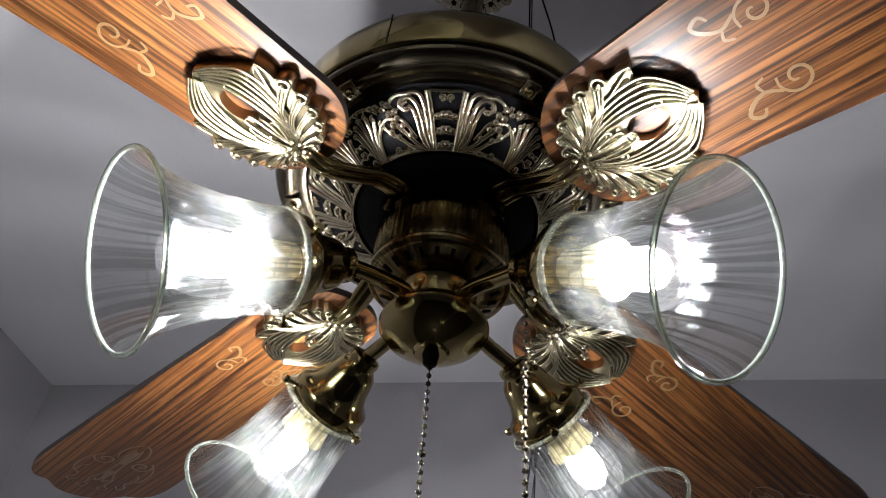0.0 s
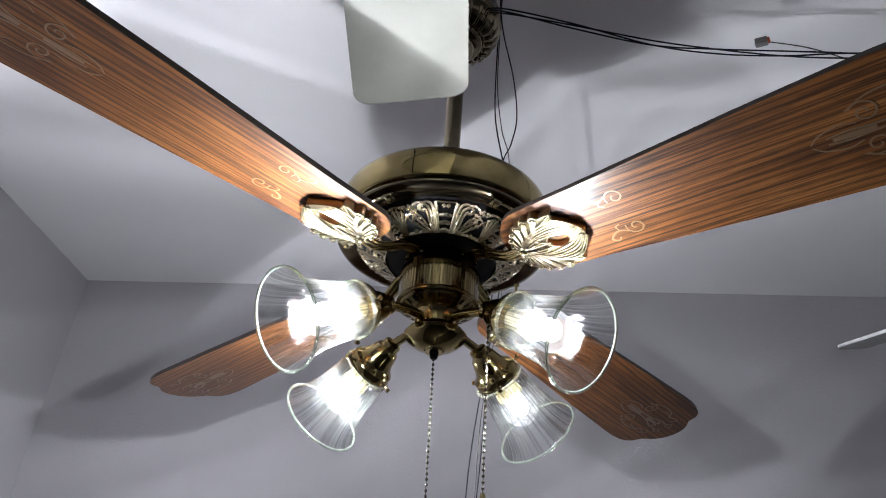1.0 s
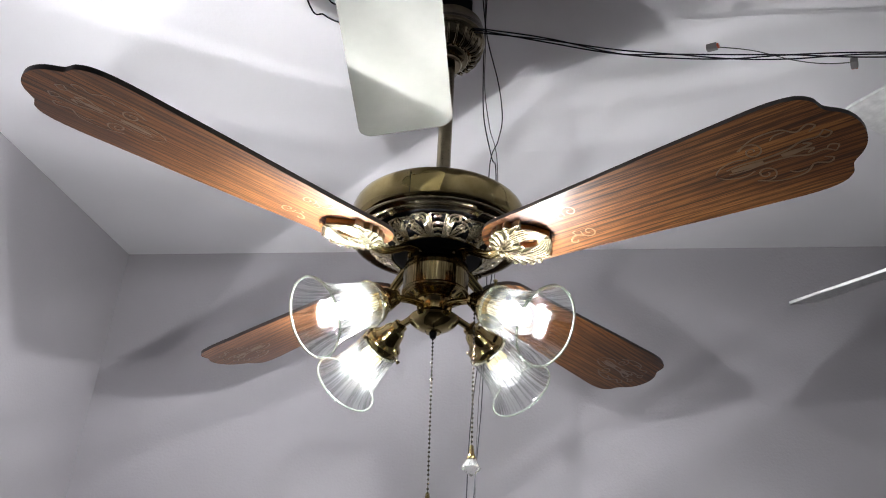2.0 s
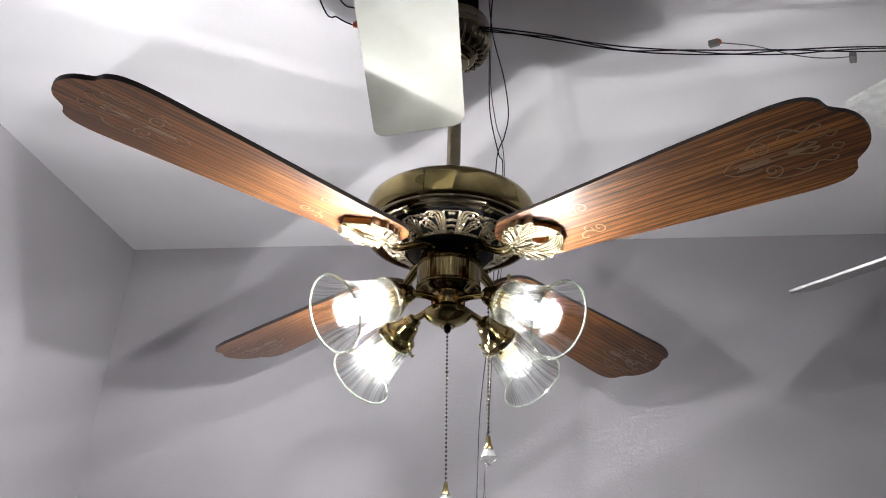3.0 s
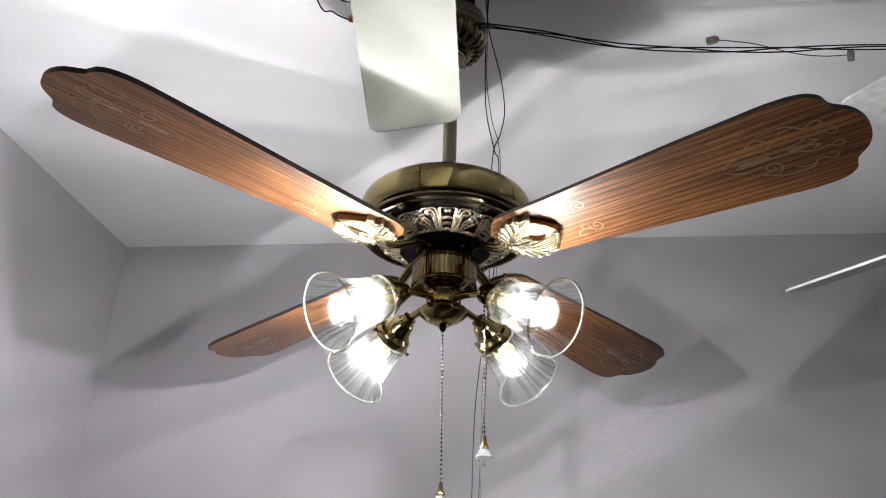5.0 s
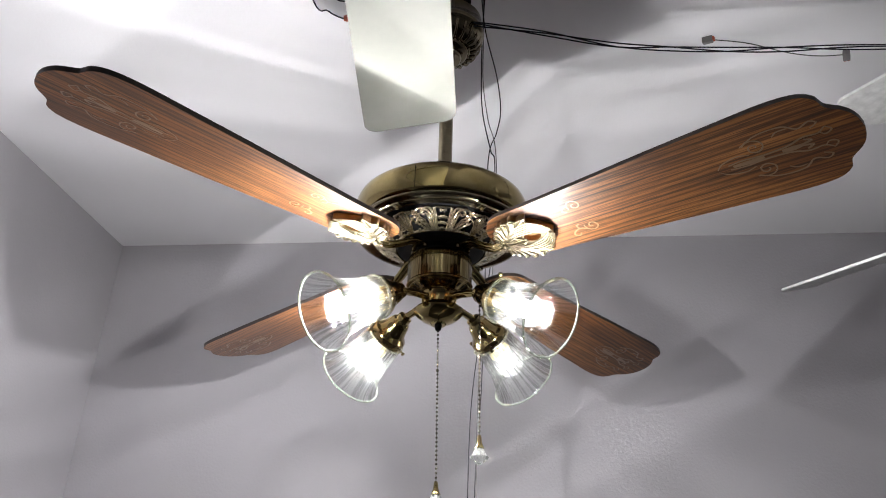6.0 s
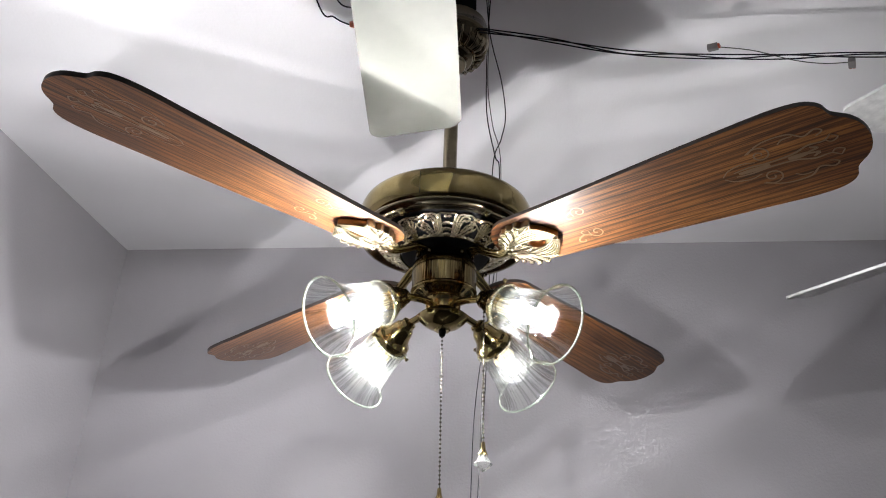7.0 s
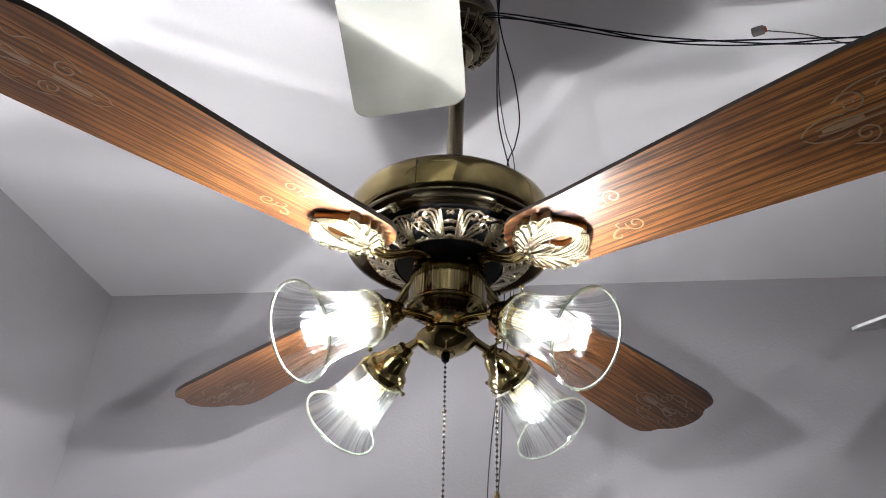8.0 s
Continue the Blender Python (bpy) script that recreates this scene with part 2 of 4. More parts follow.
def bulb_skin(name, power, stops, streak_tint=False):
    """Frosted bulb part: lets the light behind it shine through and glows itself; an added noise tint can throw rays.
    """
    m, nt, p = mat(name)
    nt.nodes.remove(p)
    tr = nt.nodes.new("ShaderNodeBsdfTransparent")
    em = nt.nodes.new("ShaderNodeEmission")
    em.inputs[0].default_value = (1.0, 0.98, 0.98, 1)
    tc = nt.nodes.new("ShaderNodeTexCoord")
    sep = nt.nodes.new("ShaderNodeSeparateXYZ")
    nt.links.new(tc.outputs["Object"], sep.inputs[0])
    if streak_tint:
        at = nt.nodes.new("ShaderNodeMath")
        at.operation = "ARCTAN2"
        nt.links.new(sep.outputs["X"], at.inputs[0])
        nt.links.new(sep.outputs["Y"], at.inputs[1])
        com = nt.nodes.new("ShaderNodeCombineXYZ")
        nt.links.new(at.outputs[0], com.inputs[0])
        nt.links.new(sep.outputs["Z"], com.inputs[1])
        mp = nt.nodes.new("ShaderNodeMapping")
        mp.inputs["Scale"].default_value = (13.0, 5.0, 1)
        nt.links.new(com.outputs[0], mp.inputs["Vector"])
        n = node(nt, "ShaderNodeTexNoise", Scale=1.0, Detail=2.0, Roughness=0.6)
        nt.links.new(mp.outputs[0], n.inputs["Vector"])
        # banded tint added to cast light rays onto the ceiling
        tint = ramp(nt, n.outputs[0], [(0.42, (0.7, 0.7, 0.7)), (0.5, (0.84, 0.84, 0.84)), (0.57, (1.0, 1.0, 1.0))])
        nt.links.new(tint.outputs[0], tr.inputs[0])
    fall = ramp(nt, sep.outputs["Z"], [(z, (v, v, v)) for z, v in stops])
    mu = nt.nodes.new("ShaderNodeMath")
    mu.operation = "MULTIPLY"
    mu.inputs[1].default_value = power
    nt.links.new(fall.outputs[0], mu.inputs[0])
    nt.links.new(mu.outputs[0], em.inputs[1])
    ad = nt.nodes.new("ShaderNodeAddShader")
    nt.links.new(tr.outputs[0], ad.inputs[0])
    nt.links.new(em.outputs[0], ad.inputs[1])
    nt.links.new(ad.outputs[0], nt.nodes["Material Output"].inputs["Surface"])
    return m


def glow(name, colour, power):
    m, nt, p = mat(name)
    nt.nodes.remove(p)
    e = nt.nodes.new("ShaderNodeEmission")
    e.inputs[0].default_value, e.inputs[1].default_value = (*colour, 1), power
    nt.links.new(e.outputs[0], nt.nodes["Material Output"].inputs["Surface"])
    return m


WALL = paint("grey_wall_paint", (0.38, 0.367, 0.385), (0.42, 0.407, 0.425))
CEIL = paint("pale_ceiling_paint", (0.82, 0.81, 0.83), (0.86, 0.85, 0.87), 0.8, 0.25)
FLOOR = paint("brown_floor_tile", (0.035, 0.03, 0.026), (0.052, 0.046, 0.04), 0.4, 0.2)
BRASS = metal("antique_brass", (0.3, 0.23, 0.095), (0.39, 0.31, 0.15), 0.1, 0.06)
DARKBRASS = metal("smoked_brass", (0.17, 0.145, 0.1), (0.25, 0.21, 0.14), 0.15, 0.1)
CAST = metal("cast_antique_brass", (0.24, 0.21, 0.135), (0.34, 0.3, 0.2), 0.25, 0.14, 90.0, 0.15)
ORN = metal("cast_dark_brass", (0.56, 0.49, 0.345), (0.72, 0.645, 0.47), 0.17, 0.1, 90.0, 0.12)
BLACK = plain("blackened_recess", (0.006, 0.006, 0.007), 0.45, Specular_IOR_Level=0.06)
# darker copy of CAST: shade between the bracket ribs put into the colour
CASTSHADE = metal("cast_brass_ground", (0.13, 0.11, 0.065), (0.2, 0.17, 0.105), 0.32, 0.12, 90.0, 0.25)
BROWNSIDE = metal("cast_brass_flank", (0.16, 0.1, 0.05), (0.26, 0.17, 0.09), 0.35, 0.15)
BRUSHED = brushed("brushed_antique_brass")
CHAIN = metal("tarnished_chain", (0.05, 0.042, 0.028), (0.09, 0.075, 0.048), 0.22, 0.1)
OAK = oak()
EDGE = plain("dark_blade_edge", (0.018, 0.012, 0.01), 0.4)
GILT = plain("gilt_stencil", (0.095, 0.058, 0.024), 0.4)
GILTWORN = plain("faded_gilt_stencil", (0.07, 0.044, 0.024), 0.35)
SHADE = shade_glass("pressed_glass_outside", 0.22)
INNER = shade_glass("pressed_glass_inside", 0.0)
RIM = glass("green_glass_rim", (0.6, 0.67, 0.57), 0.06, 0.95)
COLLAR = glass("warm_glass_collar", (0.86, 0.86, 0.68), 0.15, 0.9)
CRYSTAL = glass("cut_crystal", (0.95, 0.97, 0.93), 0.1, 0.93)
BULBSKIN = bulb_skin("frosted_bulb_glass", 0.5, [(0.04, 0.5), (0.06, 1.0), (0.076, 0.8), (0.087, 0.45)], True)
IVORY = plain("bulb_base_plastic", (0.78, 0.68, 0.38), 0.4)
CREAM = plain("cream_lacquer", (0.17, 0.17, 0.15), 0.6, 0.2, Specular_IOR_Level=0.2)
WHITE = plain("white_lacquer", (0.75, 0.75, 0.74), 0.35)
WIRE = plain("black_cable", (0.01, 0.01, 0.016), 0.65, Specular_IOR_Level=0.2)
GREYWIRE = plain("grey_cable", (0.06, 0.058, 0.056), 0.6)
CLIPGREY = plain("grey_plastic", (0.16, 0.15, 0.15), 0.4)
REDPLASTIC = plain("rust_red_plastic", (0.4, 0.07, 0.03), 0.4)


# ---- mesh helpers ----
def part(name, bm, material, parent=None, label="", sharp=50, m=None):
    """One mesh object out of a bmesh; materials may be a list."""
    bmesh.ops.recalc_face_normals(bm, faces=bm.faces)
    lim = radians(sharp)
    for f in bm.faces:
        f.smooth = True
    for e in bm.edges:
        e.smooth = len(e.link_faces) == 2 and e.calc_face_angle(0) < lim
    me = bpy.data.meshes.new(name)
    bm.to_mesh(me)
    bm.free()
    for x in (material if isinstance(material, (list, tuple)) else [material]):
        me.materials.append(x)
    ob = new(name, me)
    ob.parent = parent
    if m is not None:
        ob.matrix_basis = m
    if label:
        tagged(ob, label)
    return ob


def share(name, ob, parent, m, label=""):
    """Another object on the same mesh, for an alike part."""
    o = new(name, ob.data)
    o.parent, o.matrix_basis = parent, m
    if label:
        tagged(o, label)
    return o


def empty(name, m, label, category, group=""):
    ob = new(name)
    ob.empty_display_size = 0.05
    ob.matrix_basis = m
    return tagged(ob, label, category, group)


def add_revolve(bm, profile, seg=64, wave=None, mtx=None, mi=0):
    """Turn a profile of (radius, z) round z. wave(angle, i) scales the radius."""
    rings = []
    for i, (r, z) in enumerate(profile):
        if r < 1e-6:
            rings.append([bm.verts.new((0, 0, z))])
            continue
        ring = []
        for k in range(seg):
            a = 2 * math.pi * k / seg
            q = r * (wave(a, i) if wave else 1)
            ring.append(bm.verts.new((q * math.cos(a), q * math.sin(a), z)))
        rings.append(ring)
    vs = [v for r in rings for v in r]
    for a, b in zip(rings, rings[1:]):
        for k in range(seg):
            j = (k + 1) % seg
            if len(a) == 1 and len(b) == 1:
                break
            if len(a) == 1:
                f = bm.faces.new((a[0], b[k], b[j]))
            elif len(b) == 1:
                f = bm.faces.new((a[k], b[0], a[j]))
            else:
                f = bm.faces.new((a[k], b[k], b[j], a[j]))
            f.material_index = mi
    if mtx is not None:
        bmesh.ops.transform(bm, matrix=mtx, verts=vs)
    return vs


def revolve(profile, seg=64, wave=None):
    bm = bmesh.new()
    add_revolve(bm, profile, seg, wave)
    return bm


def add_tube(bm, pts, rad, sides=6, squash=1.0):
    """A tube along points; rad is a number or a function of 0..1."""
    pts = [Vector(p) for p in pts]
    n = len(pts)
    up = Vector((0.13, 0.21, 0.97))
    rings = []
    for i, p in enumerate(pts):
        d = (pts[min(i + 1, n - 1)] - pts[max(i - 1, 0)]).normalized()
        a = d.cross(up)
        if a.length < 1e-3:
            a = d.cross(Vector((1, 0, 0)))
        a.normalize()
        b = a.cross(d)
        up = b
        r = rad(i / (n - 1)) if callable(rad) else rad
        rings.append([bm.verts.new(p + r * (math.cos(2 * math.pi * k / sides) * a + squash * math.sin(2 * math.pi * k / sides) * b)) for k in range(sides)])
    for r0, r1 in zip(rings, rings[1:]):
        for k in range(sides):
            bm.faces.new((r0[k], r0[(k + 1) % sides], r1[(k + 1) % sides], r1[k]))
    bm.faces.new(rings[0][::-1])
    bm.faces.new(rings[-1])


def add_ball(bm, c, r, sub=1, squash=(1, 1, 1)):
    g = bmesh.ops.create_icosphere(bm, subdivisions=sub, radius=r)
    bmesh.ops.transform(bm, matrix=Matrix.Translation(c) @ Matrix.Diagonal((*squash, 1)), verts=g["verts"])


def smooth_path(pts, steps=6):
    """Catmull-Rom through the points."""
    p = [Vector(q) for q in pts]
    p = [2 * p[0] - p[1]] + p + [2 * p[-1] - p[-2]]
    out = []
    for i in range(1, len(p) - 2):
        for k in range(steps):
            t = k / steps
            a, b, c, d = p[i - 1], p[i], p[i + 1], p[i + 2]
            out.append(0.5 * (2 * b + (c - a) * t + (2 * a - 5 * b + 4 * c - d) * t * t + (3 * b - a - 3 * c + d) * t ** 3))
    out.append(p[-2])
    return out


def add_box(bm, size, mtx=None, bevel=0.0):
    g = bmesh.ops.create_cube(bm, size=1.0)
    vs = g["verts"]
    bmesh.ops.scale(bm, vec=size, verts=vs)
    if bevel:
        es = list({e for v in vs for e in v.link_edges})
        r = bmesh.ops.bevel(bm, geom=es, offset=bevel, segments=2, affect="EDGES", profile=0.5)
        vs = list({v for f in r["faces"] for v in f.verts} | {v for v in vs if v.is_valid})
    if mtx is not None:
        bmesh.ops.transform(bm, matrix=mtx, verts=vs)


def add_slab(bm, outline, z0, z1, mi_flat=0, mi_side=0, inset=0.0):
    """A plate from a closed outline; inset rounds its edges a little."""
    n = len(outline)
    c = sum((Vector((*p[:2], 0)) for p in outline), Vector()) / n

    def ring(z, k):
        return [bm.verts.new((c.x + (x - c.x) * k, c.y + (y - c.y) * k, z)) for x, y in outline]
    s = 1 - inset
    rings = [ring(z0, s), ring(z0 + (z1 - z0) * 0.2, 1), ring(z1 - (z1 - z0) * 0.2, 1), ring(z1, s)]
    for a, b in zip(rings, rings[1:]):
        for k in range(n):
            f = bm.faces.new((a[k], a[(k + 1) % n], b[(k + 1) % n], b[k]))
            f.material_index = mi_side
    for r in (rings[0], rings[-1]):
        f = bm.faces.new(r)
        f.material_index = mi_flat


def rz(deg):
    return pose(0, 0, 0, 0, 0, deg)


# ---- the room ----
CEILING = 2.931
NW = (-1.085, 1.255)
NE, SE, SW = (4.2, 0.591), (3.6, -6.0), (-2.165, -6.0)


def wall(name, a, b, thick, label):
    a, b = Vector((*a, 0)), Vector((*b, 0))
    d = (b - a).normalized()
    out = Vector((-d.y, d.x, 0)) * thick
    bm = bmesh.new()
    base = [a, b, b + out, a + out]
    lo = [bm.verts.new(p) for p in base]
    hi = [bm.verts.new(p + Vector((0, 0, CEILING))) for p in base]
    bm.faces.new(lo), bm.faces.new(hi)
    for k in range(4):
        bm.faces.new((lo[k], lo[(k + 1) % 4], hi[(k + 1) % 4], hi[k]))
    return tagged(part(name, bm, WALL), label, "wall", kind="structure")


def sheet(name, z0, z1, material, label, category):
    bm = bmesh.new()
    add_slab(bm, [(-2.6, -6.4), (4.6, -6.4), (4.6, 1.7), (-2.6, 1.7)], z0, z1)
    return tagged(part(name, bm, material), label, category, kind="structure")


wall("wall_north", NW, NE, 0.12, "grey painted plaster wall with fine roller texture")
wall("wall_west", SW, NW, 0.12, "grey painted plaster wall beside the fan")
wall("wall_east", NE, SE, 0.12, "grey painted plaster wall")
wall("wall_south", SE, SW, 0.12, "grey painted plaster wall")
sheet("ceiling", CEILING, CEILING + 0.12, CEIL, "pale painted flat ceiling above the fans", "ceiling")
sheet("floor", -0.1, 0.0, FLOOR, "plain greyish brown floor", "floor")

# ---- the ceiling fan; its own origin is on the axis at blade height ----
Z0 = 2.32
fan = empty("ceiling_fan", pose(0.0, 0.003, Z0),
            "antique brass ceiling fan, four oak blades, four lit glass lamps", "ceiling fan")

part("downrod", revolve([(0.0, 0.1), (0.0128, 0.1), (0.0128, 0.46), (0.0, 0.46)], 24), DARKBRASS, fan, "dark bronze tube", m=pose(0.003, 0, 0))
part("rod_collar", revolve([(0.013, 0.105), (0.03, 0.106), (0.03, 0.11), (0.021, 0.118), (0.0195, 0.135), (0.013, 0.137)], 32), BRASS, fan)

# canopy: a stepped bell with a fluted band, hung a little under the ceiling
canopy = part("canopy", revolve([(0.013, 0.432), (0.026, 0.432), (0.029, 0.436), (0.029, 0.441), (0.036, 0.443), (0.042, 0.449), (0.043, 0.453),
                                 (0.058, 0.458), (0.066, 0.472), (0.07, 0.486), (0.0725, 0.488), (0.0735, 0.494), (0.0725, 0.5), (0.07, 0.502), (0.068, 0.53), (0.0, 0.53)], 64),
              DARKBRASS, fan, "stepped brass canopy with fluted band")
flute = bmesh.new()
add_tube(flute, [(0.047, 0, 0.4535), (0.057, 0, 0.4575), (0.0645, 0, 0.469), (0.0675, 0, 0.48)], lambda t: 0.0036 - 0.0006 * t, 8)
flute = part("flute", flute, DARKBRASS, canopy, sharp=85)
for k in range(1, 24):
    share("flute", flute, canopy, rz(k * 360 / 24))
bm = bmesh.new()
add_box(bm, (0.09, 0.06, 0.083), pose(0, 0, 0.5695), 0.004)
part("ceiling_bracket", bm, BLACK, fan, "black steel ceiling box")

# motor housing: bright band, smoked shoulder, ornament ring, black recess
part("housing_band", revolve([(0.02, 0.107), (0.136, 0.107), (0.1415, 0.1057), (0.1462, 0.101), (0.1493, 0.0935), (0.1505, 0.085), (0.1505, 0.056), (0.1495, 0.052), (0.146, 0.05)], 128),
     BRASS, fan, "polished brass drum band")
bm = bmesh.new()
add_box(bm, (0.0008, 0.0009, 0.04), rz(-108) @ pose(0.1505, 0, 0.0755))
part("band_seam", bm, BLACK, fan)
part("housing_shoulder", revolve([(0.146, 0.051), (0.1485, 0.049), (0.149, 0.045), (0.146, 0.041), (0.1395, 0.0385), (0.133, 0.0395), (0.127, 0.0425), (0.1225, 0.043), (0.12, 0.0405)], 128),
     DARKBRASS, fan, "smoked brass shoulder ring")
part("ornament_plate", revolve([(0.1205, 0.041), (0.118, 0.0375), (0.1, 0.0275), (0.082, 0.019), (0.0795, 0.0165), (0.077, 0.0165), (0.0755, 0.02), (0.0755, 0.05)], 96), BLACK, fan, "blackened ring behind the scrollwork")
part("ornament_lip", revolve([(0.0805, 0.018), (0.0795, 0.0148), (0.077, 0.0142), (0.0752, 0.0165), (0.0752, 0.022)], 96), ORN, fan)
part("flywheel", revolve([(0.0, 0.022), (0.0735, 0.022), (0.0745, 0.019), (0.0735, 0.014), (0.066, 0.011), (0.056, 0.01), (0.0, 0.01)], 64), BLACK, fan, "black motor flywheel")


def on_cone(a, s, h=0.0):
    """Angle a, s from the outer (0) to the inner edge (1), h out of the surface."""
    r = 0.1195 - 0.041 * s
    z = 0.0385 - 0.0215 * s - h * 0.9
    r -= h * 0.42
    return (r * math.cos(a), r * math.sin(a), z)


def motif():
    """One repeat of the cast scrollwork: bead garlands between flared stems, leaf sprays and a shell at each side."""
    bm = bmesh.new()

    def line(pts, r0, r1, steps=6, h=0.0022):
        q = smooth_path([(a, s, h) for a, s in pts], steps)
        add_tube(bm, [on_cone(*v) for v in q], lambda t: 1.45 * (r0 + (r1 - r0) * t), 7)

    def curl(a, s, rad, turn, sgn, r0):
        pts = []
        for k in range(13):
            t = k / 12
            w = turn + sgn * t * 5.2
            q = rad * (1 - 0.8 * t)
            pts.append((a + q * math.cos(w) * 10.0, s + q * math.sin(w) * 21.0, 0.0026 + 0.0012 * t))
        add_tube(bm, [on_cone(*p) for p in pts], lambda t: 1.3 * r0 * (1 - 0.3 * t), 6)
        add_ball(bm, on_cone(a, s, 0.0034), r0 * 1.6)

    def bead(a, s, r):
        add_ball(bm, on_cone(a, s, 0.0028), 1.35 * r, 2)
    for sg in (-1, 1):
        # flared stems: the inner rib runs straight up, the outer ones roll over
        line([(sg * 0.095, 1.0), (sg * 0.105, 0.7), (sg * 0.112, 0.35), (sg * 0.125, 0.02)], 0.0016, 0.0021)
        line([(sg * 0.11, 1.0), (sg * 0.135, 0.72), (sg * 0.15, 0.38), (sg * 0.17, 0.12), (sg * 0.215, 0.03), (sg * 0.265, 0.05)], 0.0015, 0.0017)
        line([(sg * 0.125, 0.99), (sg * 0.17, 0.74), (sg * 0.19, 0.42), (sg * 0.215, 0.2), (sg * 0.26, 0.11), (sg * 0.31, 0.13), (sg * 0.33, 0.22), (sg * 0.305, 0.28)], 0.0015, 0.0016)
        line([(sg * 0.14, 1.0), (sg * 0.205, 0.8), (sg * 0.225, 0.5), (sg * 0.245, 0.3), (sg * 0.27, 0.23)], 0.0014, 0.0012)
        curl(sg * 0.285, 0.25, 0.0044, -1.2, sg, 0.0013)
        line([(sg * 0.265, 0.05), (sg * 0.33, 0.03), (sg * 0.39, 0.1), (sg * 0.4, 0.2)], 0.0017, 0.0013)
        # leaf spray leaning out from the foot of the stems
        line([(sg * 0.16, 1.0), (sg * 0.26, 0.86), (sg * 0.34, 0.66), (sg * 0.4, 0.47)], 0.0011, 0.0018)
        line([(sg * 0.19, 1.0), (sg * 0.31, 0.9), (sg * 0.39, 0.74), (sg * 0.46, 0.62)], 0.0011, 0.0016)
        line([(sg * 0.25, 0.78), (sg * 0.29, 0.62), (sg * 0.33, 0.46), (sg * 0.39, 0.4), (sg * 0.43, 0.47)], 0.001, 0.0016)
        for a, s, r in ((0.41, 0.13, 0.0027), (0.375, 0.26, 0.0024), (0.42, 0.28, 0.0026), (0.37, 0.38, 0.0024), (0.41, 0.47, 0.0028), (0.345, 0.52, 0.0022), (0.45, 0.58, 0.0026),
                        (0.4, 0.68, 0.0021), (0.3, 0.7, 0.002), (0.46, 0.18, 0.0022), (0.5, 0.1, 0.0024), (0.54, 0.09, 0.0024), (0.44, 0.08, 0.002)):
            bead(sg * a, s, r)
        line([(sg * 0.4, 0.4), (sg * 0.46, 0.36), (sg * 0.5, 0.44), (sg * 0.48, 0.56)], 0.0014, 0.001)
        curl(sg * 0.34, 0.93, 0.0036, 0.4, sg, 0.0011)
        curl(sg * 0.44, 0.9, 0.0036, 2.4, -sg, 0.0011)
        line([(sg * 0.22, 1.0), (sg * 0.32, 0.99), (sg * 0.45, 0.99), (sg * 0.58, 1.0)], 0.0011, 0.0011)
        # half of a ribbed shell
        ends = ((0.505, 0.42), (0.55, 0.28), (0.6, 0.2), (0.655, 0.2), (0.705, 0.27), (0.745, 0.38))
        for j, (ea, es) in enumerate(ends):
            f = j / 5
            line([(sg * (0.62 + 0.05 * f), 1.0), (sg * (0.6 + 0.1 * f), 0.82), (sg * (0.57 + 0.15 * f), 0.6), (sg * ea, es)], 0.0009, 0.0015)
            curl(sg * ea, es - 0.02, 0.0026, -1.2 if j < 3 else 2.0, sg if j < 3 else -sg, 0.0011)
        line([(sg * 0.5, 0.22), (sg * 0.55, 0.1), (sg * 0.63, 0.06), (sg * 0.71, 0.1), (sg * 0.785, 0.22)], 0.0014, 0.0014)
        line([(sg * 0.64, 1.0), (sg * 0.7, 0.8), (sg * 0.745, 0.75), (sg * 0.785, 0.8)], 0.0013, 0.0011)
        for a, s, r in ((0.66, 0.07, 0.0022), (0.74, 0.1, 0.0024), (0.77, 0.24, 0.0022), (0.76, 0.56, 0.0022), (0.775, 0.68, 0.0019), (0.735, 0.9, 0.0019)):
            bead(sg * a, s, r)
        curl(sg * 0.035, 0.13, 0.0034, 1.6, sg, 0.0012)
    for s, n, r, w in ((0.42, 4, 0.0024, 0.075), (0.66, 4, 0.0022, 0.07), (0.9, 4, 0.002, 0.065)):
        for k in range(n):
            x = -1 + 2 * k / (n - 1)
            bead(w * x * 0.8, s - 0.03 * (1 - x * x), r * (1.15 - 0.3 * abs(x)))
        line([(-w * 1.35, s + 0.03), (-w * 0.7, s + 0.07), (0, s + 0.04), (w * 0.7, s + 0.07), (w * 1.35, s + 0.03)], 0.0011, 0.0011)
    line([(-0.11, 0.03), (0, 0.045), (0.11, 0.03)], 0.0012, 0.0012)
    return bm


first = part("scroll_ornament", motif(), ORN, fan, "cast brass scrollwork with beads and shells", sharp=85, m=rz(-90))
for k in range(1, 4):
    share("scroll_ornament", first, fan, rz(-90 + 90 * k), "cast brass scrollwork with beads and shells")

# clips with a screw under the shoulder
clip = bmesh.new()
add_box(clip, (0.013, 0.012, 0.0016), pose(0.134, 0, 0.0365), 0.0004)
add_box(clip, (0.0016, 0.012, 0.011), pose(0.1405, 0, 0.0415), 0.0004)
clip = part("clip", clip, CAST, fan, m=rz(-63))
bm = bmesh.new()
add_revolve(bm, [(0, 0.0305), (0.0028, 0.031), (0.0034, 0.033), (0.0034, 0.0365), (0, 0.0365)], 12, mtx=pose(0.134, 0, 0))
screw = part("screw", bm, BRASS, clip)
for k in range(1, 6):
    c = share("clip", clip, fan, rz(-63 + 60 * k))
    share("screw", screw, c, Matrix())

# switch housing under the motor, neck, bowl and finial
part("hub_neck", revolve([(0.05, 0.012), (0.05, -0.004), (0.0, -0.004)], 48), BLACK, fan)
